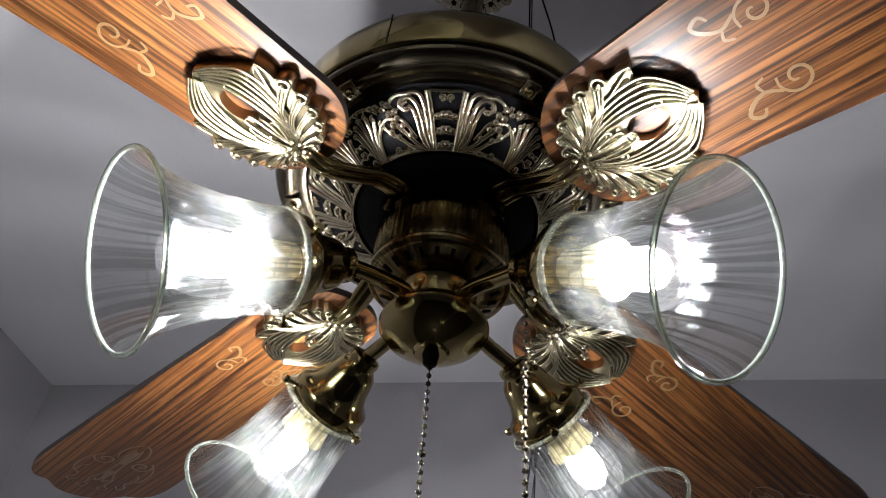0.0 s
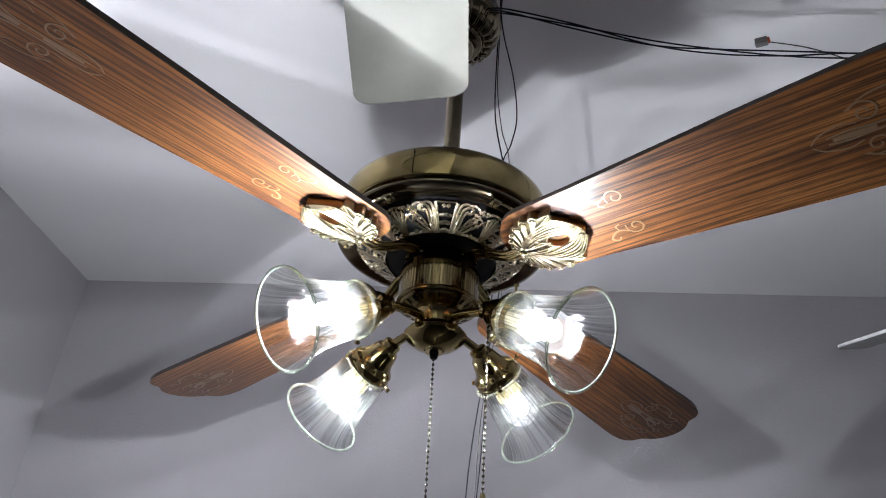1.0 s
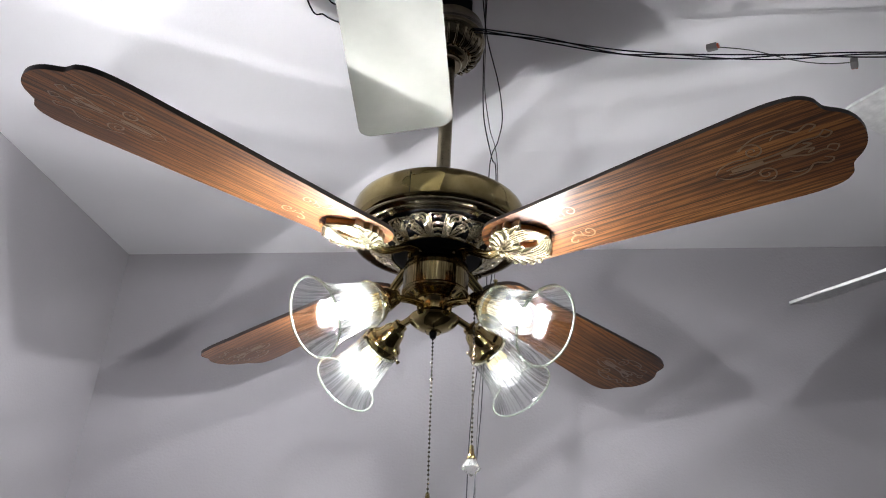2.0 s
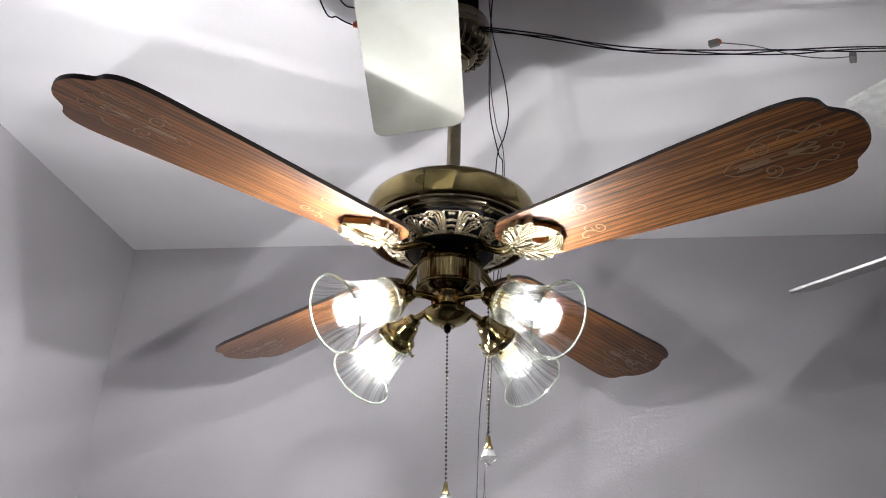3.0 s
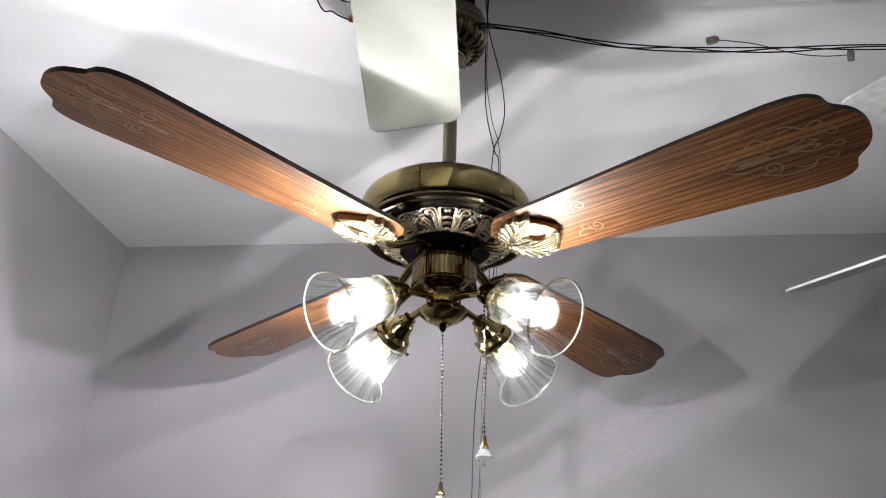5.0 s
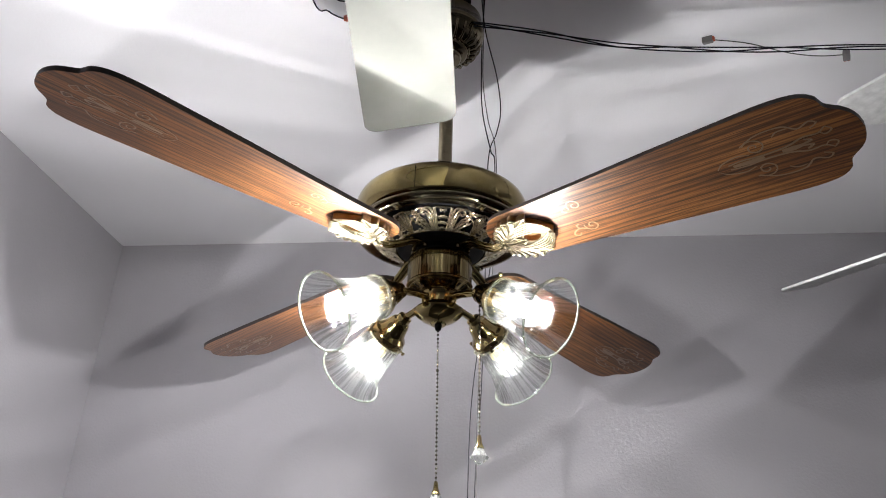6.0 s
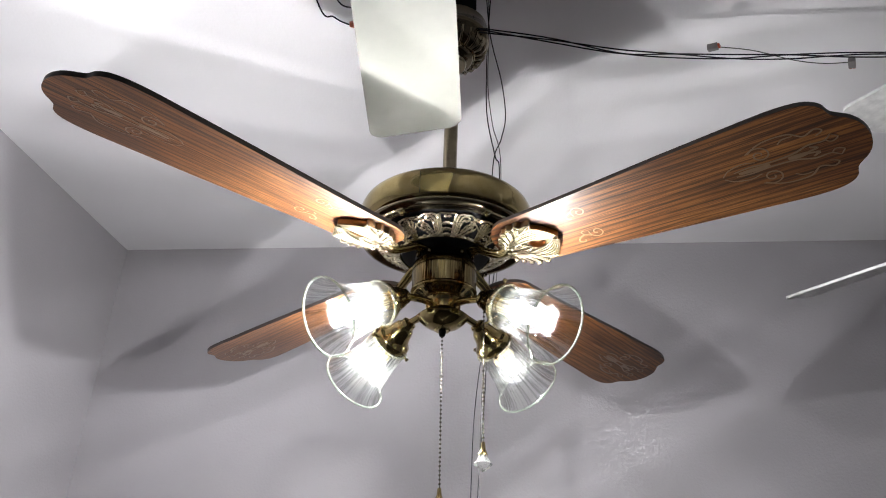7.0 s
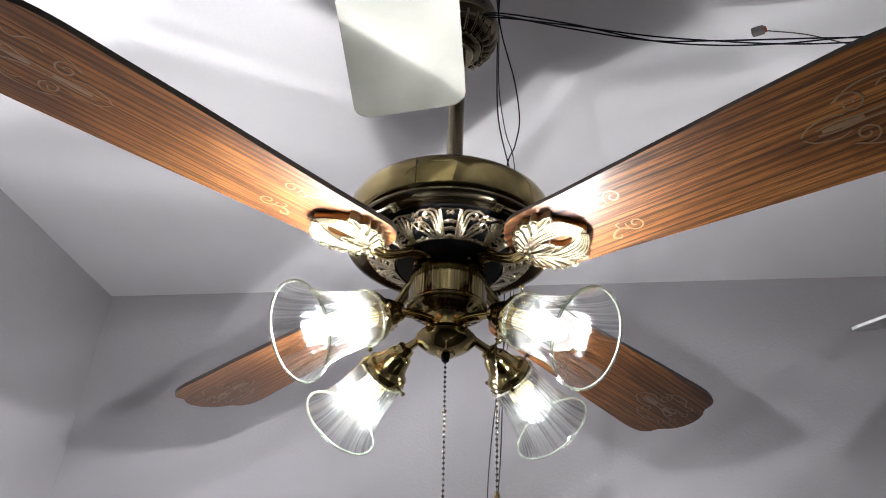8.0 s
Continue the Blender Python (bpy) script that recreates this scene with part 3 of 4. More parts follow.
part("switch_housing", revolve([(0.0, 0.0), (0.049, 0.0), (0.0525, -0.002), (0.054, -0.006), (0.054, -0.02), (0.0538, -0.0485), (0.0546, -0.0495), (0.0556, -0.0515), (0.0552, -0.0538), (0.0535, -0.0548), (0.0505, -0.0552),
                                (0.0498, -0.0562), (0.0365, -0.063), (0.033, -0.0635), (0.033, -0.066), (0.0, -0.066)], 216, lambda a, i: 1 + (0.005 * math.cos(54 * a) if 3 <= i <= 4 else 0)), BRUSHED, fan, "brushed antique brass switch cup", sharp=24)
bm = bmesh.new()
add_box(bm, (0.0085, 0.0034, 0.0016), pose(0.0435, 0, -0.0596, 0, -27, 0), 0.0004)
slot = part("vent_slot", bm, BLACK, fan)
for k in range(1, 24):
    share("vent_slot", slot, fan, rz(k * 15))
part("light_neck", revolve([(0.033, -0.062), (0.0315, -0.064), (0.0295, -0.067), (0.0285, -0.084), (0.03, -0.089), (0.034, -0.0915), (0.0, -0.0915)], 64), BRASS, fan)
part("light_bowl", revolve([(0.0, -0.09), (0.034, -0.0905), (0.0385, -0.0922), (0.0408, -0.0955), (0.0402, -0.0995), (0.036, -0.105), (0.029, -0.1105), (0.0215, -0.1145), (0.0132, -0.1172), (0.0128, -0.1186), (0.0115, -0.1205), (0.0, -0.1208)], 64),
     BRASS, fan, "polished brass bowl under the lamps", sharp=30)
part("finial", revolve([(0.0062, -0.118), (0.0062, -0.122), (0.0055, -0.1235), (0.0052, -0.1275), (0.004, -0.129), (0.0, -0.1295)], 24), BLACK, fan, "black chain outlet")


# ---- blades ----
def blade_outline():
    """Half outline (u along the blade, v across), then mirrored."""
    half = []
    for k in range(13):                                   # rounded root
        a = math.pi - k / 12 * math.pi / 2 * 0.98
        half.append((0.165 + 0.047 * math.cos(a), 0.056 * math.sin(a)))
    half += [(0.24, 0.06), (0.34, 0.0674), (0.44, 0.0748), (0.53, 0.0802)]
    tip = [(0.53, 0.0802), (0.57, 0.0825), (0.6, 0.0815), (0.62, 0.0765), (0.632, 0.0665), (0.6355, 0.0565),
           (0.638, 0.0495), (0.644, 0.0435), (0.653, 0.0355), (0.66, 0.0255), (0.6645, 0.013), (0.666, 0.0)]
    half += [(p.x, p.y) for p in smooth_path([(u, v, 0) for u, v in tip], 4)][1:]
    return half + [(u, -v) for u, v in half[-2:0:-1]]


def blade_mesh():
    bm = bmesh.new()
    add_slab(bm, blade_outline(), -0.0034, 0.0034, 0, 1)
    return bm


def ribbon(bm, pts, w, z, steps=5):
    q = smooth_path([(*p, 0) for p in pts], steps)
    n = len(q)
    rows = []
    for i, p in enumerate(q):
        d = (q[min(i + 1, n - 1)] - q[max(i - 1, 0)]).normalized()
        s = Vector((-d.y, d.x, 0)) * w * (0.45 + 0.55 * math.sin(math.pi * (0.12 + 0.8 * i / (n - 1))))
        rows.append([bm.verts.new(p + o + Vector((0, 0, h))) for o, h in ((-s, z + 0.0003), (-s, z), (s, z), (s, z + 0.0003))])
    for a, b in zip(rows, rows[1:]):
        for k in range(3):
            bm.faces.new((a[k], a[k + 1], b[k + 1], b[k]))


def spiral(c, r, a0, turns, sgn, n=14):
    return [(c[0] + r * (1 - 0.85 * k / n) * math.cos(a0 + sgn * turns * 6.283 * k / n), c[1] + r * (1 - 0.85 * k / n) * math.sin(a0 + sgn * turns * 6.283 * k / n)) for k in range(n + 1)]


def stencil_mesh(tip, sides=(-1, 1)):
    bm = bmesh.new()
    z = -0.0038
    for sg in sides:
        f = lambda pts: [(u, sg * v) for u, v in pts]
        if tip:
            ribbon(bm, f(spiral((0.545, 0.022), 0.0145, 2.6, 1.5, -1)), 0.0011, z)
            ribbon(bm, f([(0.53, 0.03), (0.555, 0.042), (0.585, 0.042), (0.6, 0.03), (0.615, 0.036), (0.622, 0.03), (0.613, 0.024)]), 0.0012, z)
            ribbon(bm, f([(0.505, 0.004), (0.525, 0.006), (0.55, 0.004), (0.58, 0.006), (0.6, 0.013), (0.618, 0.012), (0.628, 0.02)]), 0.0014, z)
            ribbon(bm, f([(0.628, 0.02), (0.634, 0.012), (0.626, 0.007), (0.62, 0.012)]), 0.001, z)
            ribbon(bm, f([(0.49, 0.002), (0.5, 0.011), (0.52, 0.016), (0.535, 0.012)]), 0.001, z)
            ribbon(bm, f([(0.57, 0.03), (0.578, 0.036), (0.59, 0.036)]), 0.001, z)
            ribbon(bm, f([(0.595, 0.001), (0.608, 0.004), (0.6, 0.009)]), 0.0018, z)
        else:
            ribbon(bm, f(spiral((0.283, 0.026), 0.0125, 3.6, 1.35, -1)), 0.0011, z)
            ribbon(bm, f([(0.272, 0.031), (0.262, 0.026), (0.252, 0.03), (0.247, 0.037), (0.254, 0.041), (0.258, 0.036)]), 0.0014, z)
            ribbon(bm, f([(0.262, 0.026), (0.26, 0.019), (0.266, 0.016)]), 0.001, z)
    if tip:
        ribbon(bm, [(0.51, 0), (0.53, 0.0005), (0.55, 0)], 0.0035, z)
        ribbon(bm, [(0.572, 0), (0.584, 0.0005), (0.597, 0)], 0.004, z)
    return bm


SCALLOPS = [(0.1365, 0.0085), (0.1375, 0.0175), (0.143, 0.0265), (0.1515, 0.0345), (0.1625, 0.0405), (0.176, 0.0435), (0.1905, 0.0415)]


def leaf_outline():
    """Bracket outline: six scallops a side, a pointed ear, then a sharp corner at the outer end."""
    half = [(0.1345, 0.0), (0.1355, 0.005)]
    for (u0, v0), (u1, v1) in zip(SCALLOPS, SCALLOPS[1:]):
        du, dv = u1 - u0, v1 - v0
        for k in range(8):
            t = k / 8
            h = 0.42 * math.sin(math.pi * t) ** 0.8
            half.append((u0 + du * t - dv * h, v0 + dv * t + du * h))
    half += [SCALLOPS[-1], (0.1985, 0.0432), (0.2075, 0.0425), (0.2045, 0.0375), (0.2025, 0.0335)]
    for k in range(1, 10):
        t = k / 9
        half.append((0.2025 + 0.0285 * t, 0.0335 * (1 - t) + 0.0042 * math.sin(math.pi * t)))
    return half + [(u, -v) for u, v in half[-2:0:-1]]


def iron_plate():
    """Pierced leaf casting with a deep scalloped skirt and a teardrop hole; hangs under the blade."""
    bm = bmesh.new()
    out = leaf_outline()
    n = len(out)
    hole = []
    for u, v in out:
        a = math.atan2(v, u - 0.19)
        hole.append((0.192 + (0.0165 if math.cos(a) > 0 else 0.0145) * math.cos(a), 0.0112 * math.sin(a) * (1.0 if math.cos(a) > 0 else 1 - 0.25 * math.cos(a) ** 2)))

    def ring(z, mixed):
        return [bm.verts.new((h[0] + (o[0] - h[0]) * mixed, h[1] + (o[1] - h[1]) * mixed, z)) for o, h in zip(out, hole)]
    rings = [ring(-0.0037, 1), ring(-0.0128, 1), ring(-0.0138, 0.97), ring(-0.0128, 0.88), ring(-0.0148, 0.5), ring(-0.0148, 0.2), ring(-0.0135, 0.0), ring(-0.0037, 0.0)]
    for i, (a, b) in enumerate(zip(rings, rings[1:])):
        for k in range(n):
            f = bm.faces.new((a[k], a[(k + 1) % n], b[(k + 1) % n], b[k]))
            f.material_index = 1 if i in (0, 6) else 0
    return bm


def iron_relief():
    """Sprays of ribs that roll over at the scallops, long ribs to the corner, rosette and a cluster of beads."""
    bm = bmesh.new()
    z = -0.0143

    def rib(pts, r0, r1, steps=6):
        add_tube(bm, smooth_path(pts, steps), lambda t: r0 + (r1 - r0) * t, 6)
    for sg in (-1, 1):
        for j, ((u0, v0), (u1, v1)) in enumerate(zip(SCALLOPS, SCALLOPS[1:])):
            ex, ey = (u0 + u1) / 2, (v0 + v1) / 2
            nx, ny = -(v1 - v0), u1 - u0
            ln = math.hypot(nx, ny)
            nx, ny = nx / ln, ny / ln
            big = 0.72 + 0.09 * j
            for o in (-1.1, 0.0, 1.1):
                q = [(0.1425 + 0.001 * j, sg * (0.003 + 0.0011 * j + 0.0004 * o), z - 0.001),
                     (0.1425 + (ex - 0.1425) * 0.62 + 0.003 + 0.0008 * o * ny, sg * (ey * 0.45 + 0.0035 - 0.0012 * o), z - 0.0034),
                     (ex - 0.001 * nx + 0.0024 * big * o * ny, sg * (ey - 0.001 * ny - 0.0024 * big * o * nx), z - 0.0012)]
                rib(q, 0.0006, 0.00115 * big, 7)
            curl = []
            w0 = math.atan2(ny, nx)
            for k in range(14):                          # rolled-over end
                w = w0 - 1.7 + k * 0.56
                rr = 0.0044 * big * (1 - k / 17)
                curl.append((ex + 0.0012 * nx + rr * math.cos(w), sg * (ey + 0.0012 * ny + rr * math.sin(w)), z - 0.0008 - 0.0002 * k))
            add_tube(bm, curl, lambda t: 0.0013 * big * (1 - 0.35 * t), 6)
            add_ball(bm, (ex, sg * ey, z - 0.0025), 0.0015 * big)
        # pointed ear with a raised border
        rib([(0.15, sg * 0.0085, z - 0.001), (0.172, sg * 0.026, z - 0.003), (0.19, sg * 0.034, z - 0.002), (0.2055, sg * 0.0412, z - 0.0004)], 0.0006, 0.001)
        rib([(0.191, sg * 0.0412, z), (0.199, sg * 0.0425, z), (0.2068, sg * 0.0418, z)], 0.0009, 0.0009)
        rib([(0.2068, sg * 0.0418, z), (0.204, sg * 0.037, z), (0.2018, sg * 0.0325, z)], 0.0009, 0.0009)
        # long ribs beside the hole, to the corner
        for o in range(6):
            w = o / 5
            k = 4.6 * w
            rib([(0.146, sg * (0.002 + 0.0018 * k), z - 0.0008), (0.166, sg * (0.0115 + 0.0027 * k), z - 0.003 + 0.0008 * (o % 2)), (0.186, sg * (0.0132 + 0.0041 * k), z - 0.0032 + 0.0008 * (o % 2)),
                 (0.2045 + 0.001 * k, sg * (0.0105 + 0.0047 * k), z - 0.0018), (0.2155 + 0.0015 * k, sg * (0.0058 + 0.0029 * k), z - 0.0008),
                 (0.2225 + 0.0017 * k, sg * (0.0008 + 0.0009 * k), z - 0.0002)], 0.0012, 0.0014 - 0.0003 * w)
        curl = [(0.209 - 0.0034 * (1 - k / 12) * math.cos(k * 0.55), sg * (0.0115 - 0.0034 * (1 - k / 12) * math.sin(k * 0.55)), z - 0.0014) for k in range(10)]
        add_tube(bm, curl, 0.0011, 6)
        rng = random.Random(5)
        for k in range(14):                              # pebbled ground near the corner
            add_ball(bm, (0.2125 + 0.008 * rng.random(), sg * 0.0085 * rng.random(), z + 0.0002), 0.0008)
        # rosette of curled lobes in the throat of the hole
        for e in range(3):
            c0, c1 = 0.166 + 0.0065 * e, 0.0112 - 0.0043 * e
            rib([(0.149, sg * 0.0022, z - 0.002), (0.158 + 0.002 * e, sg * (0.0085 - 0.0025 * e), z - 0.0045), (c0 + 0.003, sg * (c1 + 0.001), z - 0.0045),
                 (c0 + 0.0055, sg * (c1 - 0.002), z - 0.004), (c0 + 0.0025, sg * (c1 - 0.0035), z - 0.0035)], 0.0011, 0.0012)
            add_ball(bm, (c0 + 0.001, sg * (c1 - 0.0015), z - 0.002), 0.0026, 1, (1, 1, 0.7))
        for u, v, r in ((0.139, 0.0055, 0.0032), (0.1455, 0.0085, 0.0026), (0.134, 0.003, 0.003), (0.1505, 0.005, 0.0028), (0.157, 0.0035, 0.0024), (0.1635, 0.003, 0.0019)):
            add_ball(bm, (u, sg * v, z - 0.003), r)
    add_ball(bm, (0.142, 0, z - 0.0045), 0.0038, 2)
    return bm


def iron_arm(lift):
    """Ribbed arm from the leaf up and in to the flywheel, with a foot plate."""
    bm = bmesh.new()
    mid = [(0.139, 0, -0.0135), (0.13, 0, -0.0155), (0.115, 0, -0.0155 + 0.2 * lift), (0.09, 0, -0.006 + 0.6 * lift), (0.072, 0, 0.001 + lift), (0.052, 0, 0.0035 + lift)]
    for v, r in ((-0.0055, 0.0045), (0.0055, 0.0045), (0, 0.0062)):
        add_tube(bm, [Vector((p.x, v * (1 + 0.25 * math.sin(p.x * 30)), p.z + (0.002 if v else 0))) for p in smooth_path(mid, 6)], r, 8)
    return bm


oak_blade = relief = plate = arm = tips = roots = None
# angle, height of the blade's middle line at its root, fall along it and twist, degrees, for each of the four
BLADES = [(224.25, -0.0024, 0.5, 8.3), (316.5, -0.0032, 2.05, 11.2), (45.6, 0.0024, 2.8, 9.3), (134.65, 0.0008, 2.8, 9.9)]
for ang, lift, fall, twist in BLADES:
    m = rz(ang) @ pose(0.1, 0, lift) @ pose(0, 0, 0, -twist, fall, 0) @ pose(-0.1, 0, 0)
    if oak_blade is None:
        oak_blade = b = part("blade", blade_mesh(), [OAK, EDGE], fan, "stained oak blade with gilt stencil scrolls", m=m)
        tips = part("tip_stencil", stencil_mesh(True), GILTWORN, b, "faded gilt scroll stencil")
        roots = [part("root_stencil", stencil_mesh(False, (sg,)), GILT, b, "gilt scroll stencil") for sg in (-1, 1)]
        plate = p = part("blade_iron", iron_plate(), [CASTSHADE, BROWNSIDE], fan, "pierced cast brass leaf bracket", m=m)
        relief = part("leaf_relief", iron_relief(), CAST, p, sharp=85)
        arm = part("arm", iron_arm(0.008), BRASS, p, "ribbed dark brass arm", sharp=70)
    else:
        b = share("blade", oak_blade, fan, m, "stained oak blade with gilt stencil scrolls")
        share("tip_stencil", tips, b, Matrix(), "faded gilt scroll stencil")
        for r in roots:
            share("root_stencil", r, b, Matrix(), "gilt scroll stencil")
        p = share("blade_iron", plate, fan, m, "pierced cast brass leaf bracket")
        share("leaf_relief", relief, p, Matrix())
        share("arm", arm, p, Matrix(), "ribbed dark brass arm")
bm = bmesh.new()
add_revolve(bm, [(0, -0.002), (0.0042, -0.0018), (0.0046, 0.001), (0.0046, 0.005), (0.003, 0.006), (0.003, 0.012), (0, 0.012)], 10, mtx=pose(0.052, 0, 0.003))
hub_screw = part("hub_screw", bm, DARKBRASS, fan, m=rz(225 - 14))
for k in range(1, 8):
    share("hub_screw", hub_screw, fan, rz(225 + 90 * (k // 2) + (14 if k % 2 else -14)))

# ---- the four lamps: local z runs from the fitter to the open rim ----
PROFILE = [(0.0328, 0.0032), (0.0349, 0.0041), (0.0354, 0.011), (0.0368, 0.0273), (0.0389, 0.0455), (0.0412, 0.0618), (0.0446, 0.0764), (0.0495, 0.091), (0.055, 0.1018), (0.0604, 0.1077)]


def shade_mesh():
    """Pressed bell shade: cells at the neck, flutes towards the flare, two wall faces."""
    prof = [(p.x, p.y) for p in smooth_path([(r, z, 0) for r, z in PROFILE], 4)]
    seg = 128
    bm = bmesh.new()

    def wav(a, i, thick):
        r, z = prof[i]
        f = z / 0.1077
        flutes = 0.022 * abs(math.cos(a * 12)) * min(1, max(0, (f - 0.3) * 3)) * (1.1 - 0.7 * f)
        row = z / 0.0115
        cells = 0.045 * abs(math.sin(a * 8 + (math.pi / 2 if int(row) % 2 else 0))) * abs(math.sin(math.pi * row)) * max(0, min(1, 2.2 - f * 3.2))
        return 1 - (flutes + cells) * (1 if thick else 0.25)
    add_revolve(bm, prof, seg, lambda a, i: wav(a, i, True))
    add_revolve(bm, [(r - 0.0024, z) for r, z in prof], seg, lambda a, i: wav(a, i, False), mi=1)
    return bm


def lamp(azimuth, r, z, drop, power, first=None):
    m = rz(azimuth) @ pose(r, 0, z) @ pose(0, 0, 0, 0, 90 + drop, 0)
    if first is None:
        cup = part("lamp_socket", revolve([(0.0, -0.05), (0.0095, -0.05), (0.0122, -0.0488), (0.013, -0.0455), (0.0123, -0.0425), (0.0138, -0.04), (0.0172, -0.036), (0.0193, -0.03), (0.021, -0.0225), (0.0238, -0.0155),
                                           (0.0275, -0.0105), (0.0308, -0.0082), (0.0322, -0.0062), (0.0326, 0.0), (0.0324, 0.0055), (0.0317, 0.0065), (0.0309, 0.0055), (0.0306, -0.001), (0.0, -0.005)], 64), BRASS, fan, "bell-shaped polished brass lamp socket", m=m)
        bm = bmesh.new()
        add_revolve(bm, [(0, 0), (0.0016, 0), (0.0016, 0.009), (0.0032, 0.0095), (0.0036, 0.0115), (0.0028, 0.013), (0, 0.0132)], 12, mtx=pose(0, 0.031, 0.001, -90))
        ts = part("thumb_screw", bm, BRASS, cup)
        for k in (1, 2):
            share("thumb_screw", ts, cup, rz(120 * k))
        sh = part("glass_shade", shade_mesh(), [SHADE, INNER], cup, "clear pressed glass bell shade", sharp=60, m=rz(100))
        rim = bmesh.new()
        add_revolve(rim, [(0.0594 + 0.0018 * math.cos(k * 0.5236), 0.1078 + 0.0018 * math.sin(k * 0.5236)) for k in range(13)], 96)
        collar = bmesh.new()
        add_revolve(collar, [(0.0348 + 0.0022 * math.cos(k * 0.5236), 0.0062 + 0.0022 * math.sin(k * 0.5236)) for k in range(13)], 64)
        part("shade_collar", collar, COLLAR, sh, "rounded glass lip at the neck")
        part("shade_rim", rim, RIM, sh, "thick greenish glass rim")
        bulb = part("bulb", revolve([(0.019, 0.0358), (0.0228, 0.043), (0.0255, 0.056), (0.0248, 0.066), (0.021, 0.0765), (0.0125, 0.0845), (0.0, 0.0875)], 32), BULBSKIN, cup, "lit frosted bulb")
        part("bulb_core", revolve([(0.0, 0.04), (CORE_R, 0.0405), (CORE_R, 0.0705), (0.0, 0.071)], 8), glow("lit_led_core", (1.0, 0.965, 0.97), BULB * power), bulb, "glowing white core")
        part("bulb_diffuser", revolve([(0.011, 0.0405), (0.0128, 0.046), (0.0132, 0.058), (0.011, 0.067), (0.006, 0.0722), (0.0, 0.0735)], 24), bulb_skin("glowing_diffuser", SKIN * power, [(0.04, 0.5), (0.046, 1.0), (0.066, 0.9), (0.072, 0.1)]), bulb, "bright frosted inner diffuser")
        part("bulb_base", revolve([(0.0, -0.003), (0.0125, -0.003), (0.013, 0.008), (0.015, 0.017), (0.0175, 0.027), (0.0195, 0.0355), (0.0188, 0.0357), (0.016, 0.0335), (0.006, 0.033), (0.0009, 0.0398), (0.0, 0.0398)], 24), IVORY, bulb, "ivory bulb base")
        return cup
    made = {}
    for o in (first, *first.children_recursive):
        made[o] = new(o.name.split(".")[0], o.data)
        made[o].parent = made.get(o.parent, fan)
        made[o].matrix_basis = o.matrix_basis if o is not first else m
        if o.name.startswith("bulb_core"):               # each bulb has its own output, set to balance walls and ceiling
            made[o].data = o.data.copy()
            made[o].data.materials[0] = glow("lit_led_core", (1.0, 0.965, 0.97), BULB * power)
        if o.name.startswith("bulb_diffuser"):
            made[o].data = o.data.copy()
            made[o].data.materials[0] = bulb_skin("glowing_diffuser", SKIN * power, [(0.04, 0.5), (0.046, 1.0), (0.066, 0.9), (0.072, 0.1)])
        if o.name.startswith("glass_shade"):
            made[o].matrix_basis = rz(azimuth * 1.7)
        if o.name.split(".")[0] == "bulb":
            made[o].matrix_basis = rz(azimuth * 2.3)
        if "label" in o:
            tagged(made[o], o["label"])
    return made[first]


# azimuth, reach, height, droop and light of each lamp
# unequal powers are made up to shift brightness between left and right
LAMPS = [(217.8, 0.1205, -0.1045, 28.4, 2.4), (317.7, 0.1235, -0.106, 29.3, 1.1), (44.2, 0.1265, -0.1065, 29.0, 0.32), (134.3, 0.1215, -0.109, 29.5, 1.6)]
cup = None
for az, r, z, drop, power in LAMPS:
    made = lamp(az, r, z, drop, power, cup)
    cup = cup or made
    bm = bmesh.new()
    c, s = math.cos(radians(drop)), math.sin(radians(drop))
    add_tube(bm, smooth_path([(0.024, 0, -0.0765), (0.042, 0, -0.0765), (0.06, 0, z + 0.05 * s + 0.0022), (r - 0.047 * c, 0, z + 0.047 * s)], 6), 0.0062, 12)
    part("lamp_arm", bm, BRASS, fan, m=rz(az))


# ---- pull chains ----
def chain(x, y, z_top, z_bot, sway, joint=None):
    bm = bmesh.new()
    n = int((z_top - z_bot) / 0.0066)
    for k in range(n + 1):
        t = k / n
        add_ball(bm, (x + sway[0] * t, y + sway[1] * t, z_top + (z_bot - z_top) * t), 0.0022 if k != joint else 0.0032, 1)
    add_tube(bm, [(x, y, z_top), (x + sway[0], y + sway[1], z_bot)], 0.0005, 5)
    ch = part("pull_chain", bm, CHAIN, fan, "beaded brass pull chain")
    top = pose(x + sway[0], y + sway[1], z_bot) @ Matrix.Diagonal((1.2, 1.2, 0.9, 1))
    bell = part("chain_bell", revolve([(0.0, 0.001), (0.0022, 0.001), (0.0026, -0.002), (0.0032, -0.01), (0.0052, -0.017), (0.0062, -0.0195), (0.005, -0.0205), (0.0, -0.0205)], 24), BRASS, ch, "small brass bell", m=top)
    part("crystal_drop", revolve([(0.0, -0.0205), (0.0055, -0.0205), (0.0115, -0.0335), (0.0095, -0.038), (0.0, -0.047)], 8), CRYSTAL, ch, "faceted clear crystal drop", sharp=5, m=top)


chain(0.0, 0.003, -0.129, -0.368, (0.004, 0.003), 10)
chain(0.0625, -0.064, -0.07, -0.313, (0.001, 0.0))


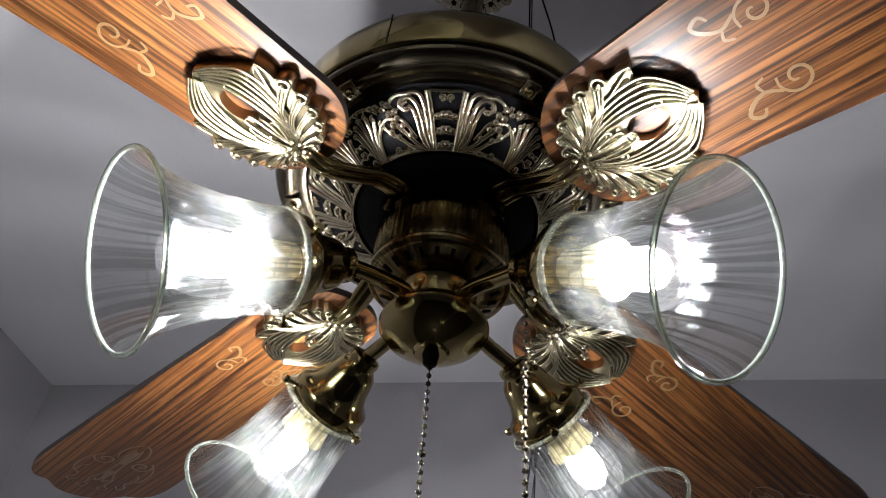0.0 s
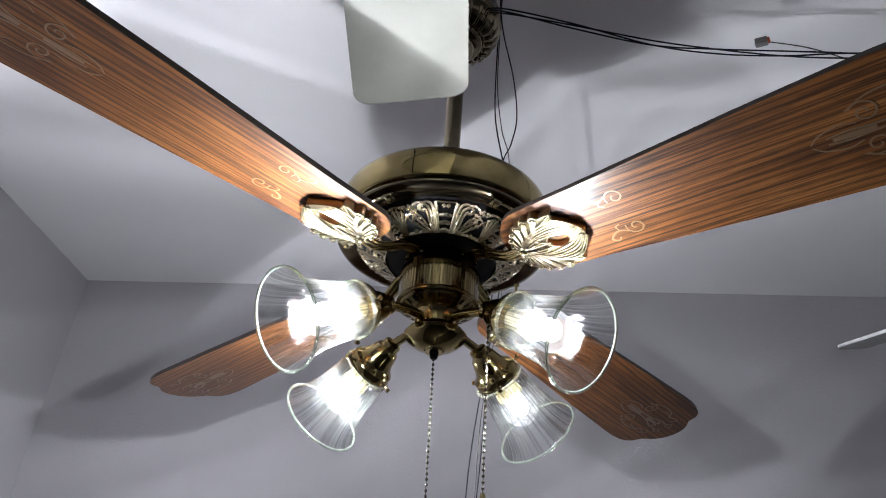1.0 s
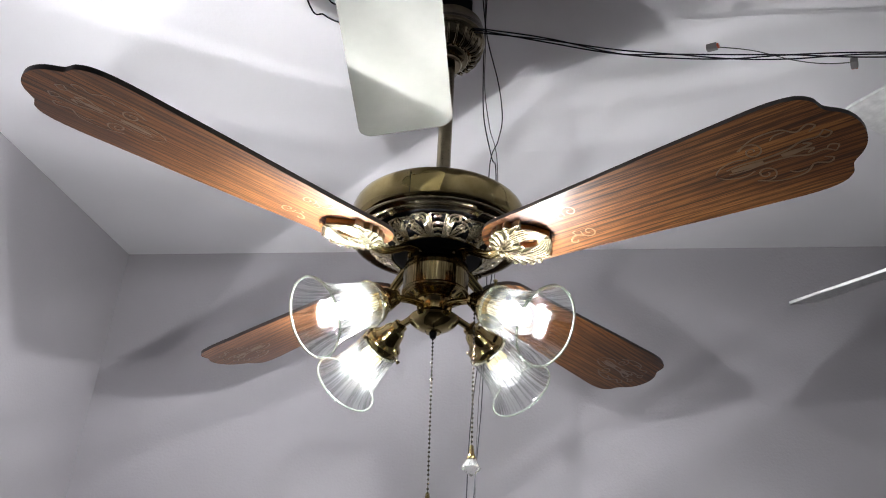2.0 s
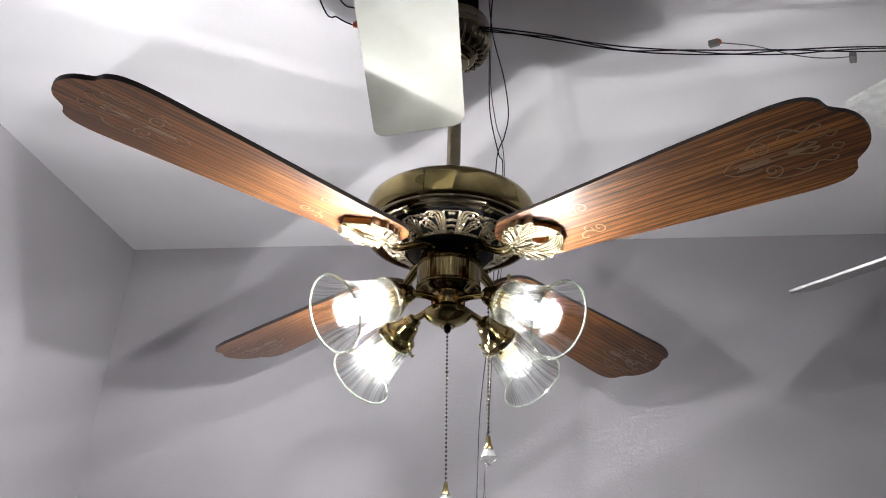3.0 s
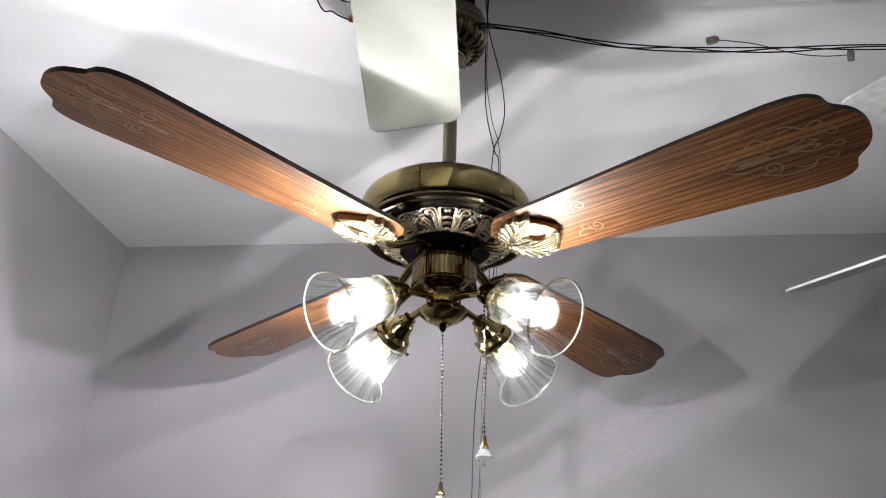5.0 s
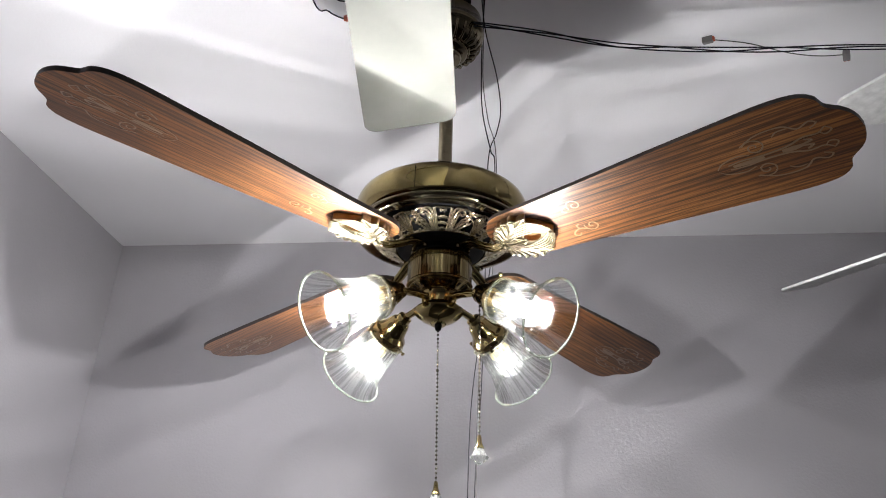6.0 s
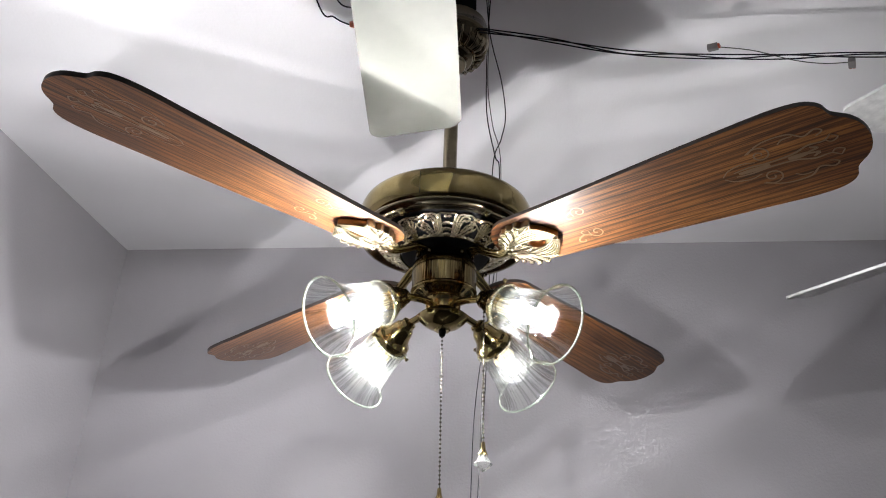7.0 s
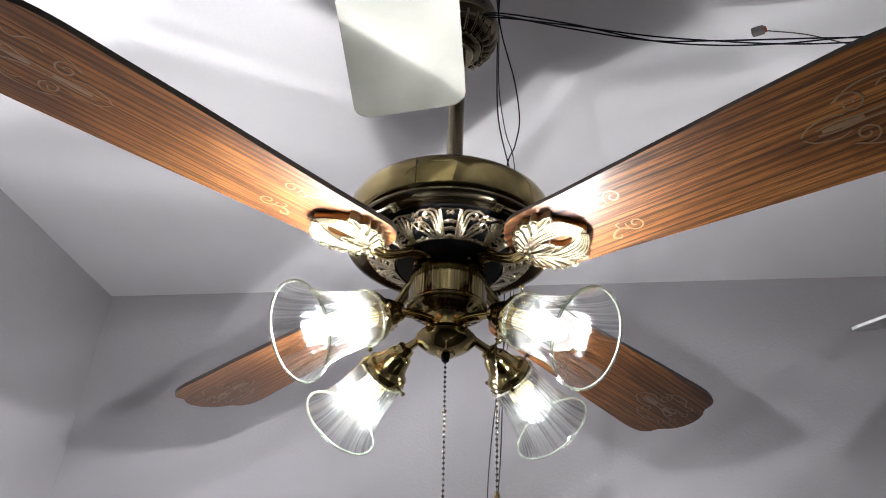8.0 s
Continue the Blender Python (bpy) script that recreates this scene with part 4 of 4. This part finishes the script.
# ---- neighbouring fans, of which single blades reach into view ----
def other_fan(x, y, z, angles, width, length, pitch, material, label, tip_r):
    f = empty("ceiling_fan", pose(x, y, z), label, "ceiling fan", "neighbouring fans")
    up = CEILING - z
    part("motor_housing", revolve([(0.0, -0.05), (0.05, -0.05), (0.09, -0.035), (0.1, -0.01), (0.1, 0.04), (0.08, 0.06), (0.0, 0.065)], 48), material, f)
    part("downrod", revolve([(0.0, 0.06), (0.012, 0.06), (0.012, up), (0.0, up)], 20), material, f)
    part("canopy", revolve([(0.012, up - 0.06), (0.04, up - 0.055), (0.065, up - 0.02), (0.068, up), (0.0, up)], 40), material, f)
    h = width / 2
    out = [(0.1, -h * 0.85), (0.1, h * 0.85)]
    for cx, cy, a0 in ((length - tip_r, h - tip_r, 90), (length - tip_r, -h + tip_r, 0)):
        for k in range(7):
            a = radians(a0 - 15 * k)
            out.append((cx + tip_r * math.cos(a), cy + tip_r * math.sin(a)))
    bm = bmesh.new()
    add_slab(bm, out, -0.003, 0.003)
    b = part("blade", bm, material, f, m=rz(angles[0]) @ pose(0, 0, 0, pitch, 0, 0))
    for a in angles[1:]:
        share("blade", b, f, rz(a) @ pose(0, 0, 0, pitch, 0, 0))


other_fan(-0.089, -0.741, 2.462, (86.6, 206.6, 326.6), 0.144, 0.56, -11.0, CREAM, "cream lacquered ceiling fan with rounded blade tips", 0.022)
other_fan(1.14, -0.004, 2.496, (123.3, 243.3, 3.3), 0.13, 0.55, -18.3, WHITE, "white ceiling fan hung beside the wall", 0.02)
other_fan(1.063, -0.467, 2.67, (119.4, 239.4, 359.4), 0.13, 0.55, 0.0, WHITE, "white ceiling fan hung close to the ceiling", 0.02)


# ---- loose wiring ----
def cable(pts, r, material, label, steps=8, category="cable"):
    bm = bmesh.new()
    add_tube(bm, smooth_path(pts, steps), r, 6)
    return tagged(part("cable", bm, material), label, category, "loose wiring")


swag = [(0.04, -0.03, 2.82), (0.075, -0.058, 2.79), (0.192, -0.032, 2.8), (0.329, -0.015, 2.7936), (0.444, -0.006, 2.8004), (0.55, -0.023, 2.787), (0.656, -0.036, 2.785), (0.828, -0.046, 2.791), (1.2, -0.04, 2.82), (1.7, 0.0, 2.925)]
for k in range(3):
    w = [(x, y + 0.004 * math.sin(9 * x + 2.1 * k), z + 0.0035 * math.cos(11 * x + 2.1 * k)) for x, y, z in swag]
    cable(w, 0.0014, WIRE, "thin black electrical cable strung below the ceiling")
cable([(0.074, -0.03, 2.928), (0.075, 0.05, 2.891), (0.076, 0.1, 2.827), (0.082, 0.15, 2.747), (0.102, 0.18, 2.667), (0.112, 0.19, 2.632), (0.122, 0.37, 2.52), (0.091, 0.5, 2.245), (0.082, 0.5, 2.036), (0.078, 0.5, 1.7)],
      0.0012, WIRE, "thin black wire hanging from the ceiling behind the fan")
cable([(0.063, -0.03, 2.928), (0.08, 0.05, 2.876), (0.108, 0.1, 2.799), (0.12, 0.14, 2.741), (0.114, 0.17, 2.704), (0.098, 0.19, 2.645), (0.11, 0.39, 2.53), (0.112, 0.52, 2.264), (0.0985, 0.52, 2.04), (0.09, 0.52, 1.7)],
      0.0012, WIRE, "second thin black wire hanging behind the fan")
cable([(0.07, -0.02, 2.928), (0.077, 0.06, 2.88), (0.081, 0.12, 2.8), (0.095, 0.16, 2.73), (0.115, 0.19, 2.65), (0.13, 0.42, 2.52), (0.104, 0.51, 2.25), (0.1, 0.51, 1.7)],
      0.0009, GREYWIRE, "thin grey wire hanging behind the fan")
cable([(-0.32, -0.3, 2.928), (-0.222, -0.272, 2.642), (-0.192, -0.262, 2.615), (-0.166, -0.265, 2.598), (-0.144, -0.276, 2.587), (-0.12, -0.28, 2.62), (-0.06, -0.18, 2.77), (-0.03, -0.03, 2.81)],
      0.0013, WIRE, "loose black wire drooping from the ceiling")
cable([(-0.28, -0.31, 2.928), (-0.2, -0.275, 2.665), (-0.16, -0.275, 2.62), (-0.141, -0.278, 2.588), (-0.1, -0.27, 2.64), (-0.04, -0.17, 2.78), (-0.02, -0.03, 2.81)],
      0.0013, WIRE, "loose black wire with a wire nut")


def connector(x, y, z, turn, material, label):
    bm = bmesh.new()
    add_box(bm, (0.02, 0.013, 0.012), pose(0, 0, 0), 0.0015)
    c = part("wire_connector", bm, material, None, sharp=30, m=pose(x, y, z, 12, 8, turn))
    tagged(c, label, "wire connector", "loose wiring")
    bm = bmesh.new()
    for k in (-1, 1):
        add_box(bm, (0.006, 0.0045, 0.007), pose(0.0105, k * 0.003, 0), 0.0008)
    part("lever", bm, REDPLASTIC, c, "red lever ends")


connector(0.509, -0.032, 2.802, -35, CLIPGREY, "grey wire connector hanging from black cables")
connector(0.785, -0.023, 2.787, 60, CLIPGREY, "grey wire connector clipped to cables")
cable([(0.515, -0.034, 2.802), (0.59, -0.03, 2.8), (0.67, -0.02, 2.79), (0.73, -0.02, 2.785), (0.785, -0.023, 2.789)], 0.0011, GREYWIRE, "thin grey wire between two connectors")
bm = bmesh.new()
add_revolve(bm, [(0, 0), (0.004, 0.0), (0.0058, 0.006), (0.0065, 0.018), (0.0072, 0.02), (0.0072, 0.023), (0, 0.023)], 10, lambda a, i: 1 + 0.05 * math.cos(5 * a))
tagged(part("wire_nut", bm, REDPLASTIC, m=pose(-0.164, -0.278, 2.586, 0, 80, 5)), "rust red wire nut on loose black wires", "wire nut", "loose wiring")
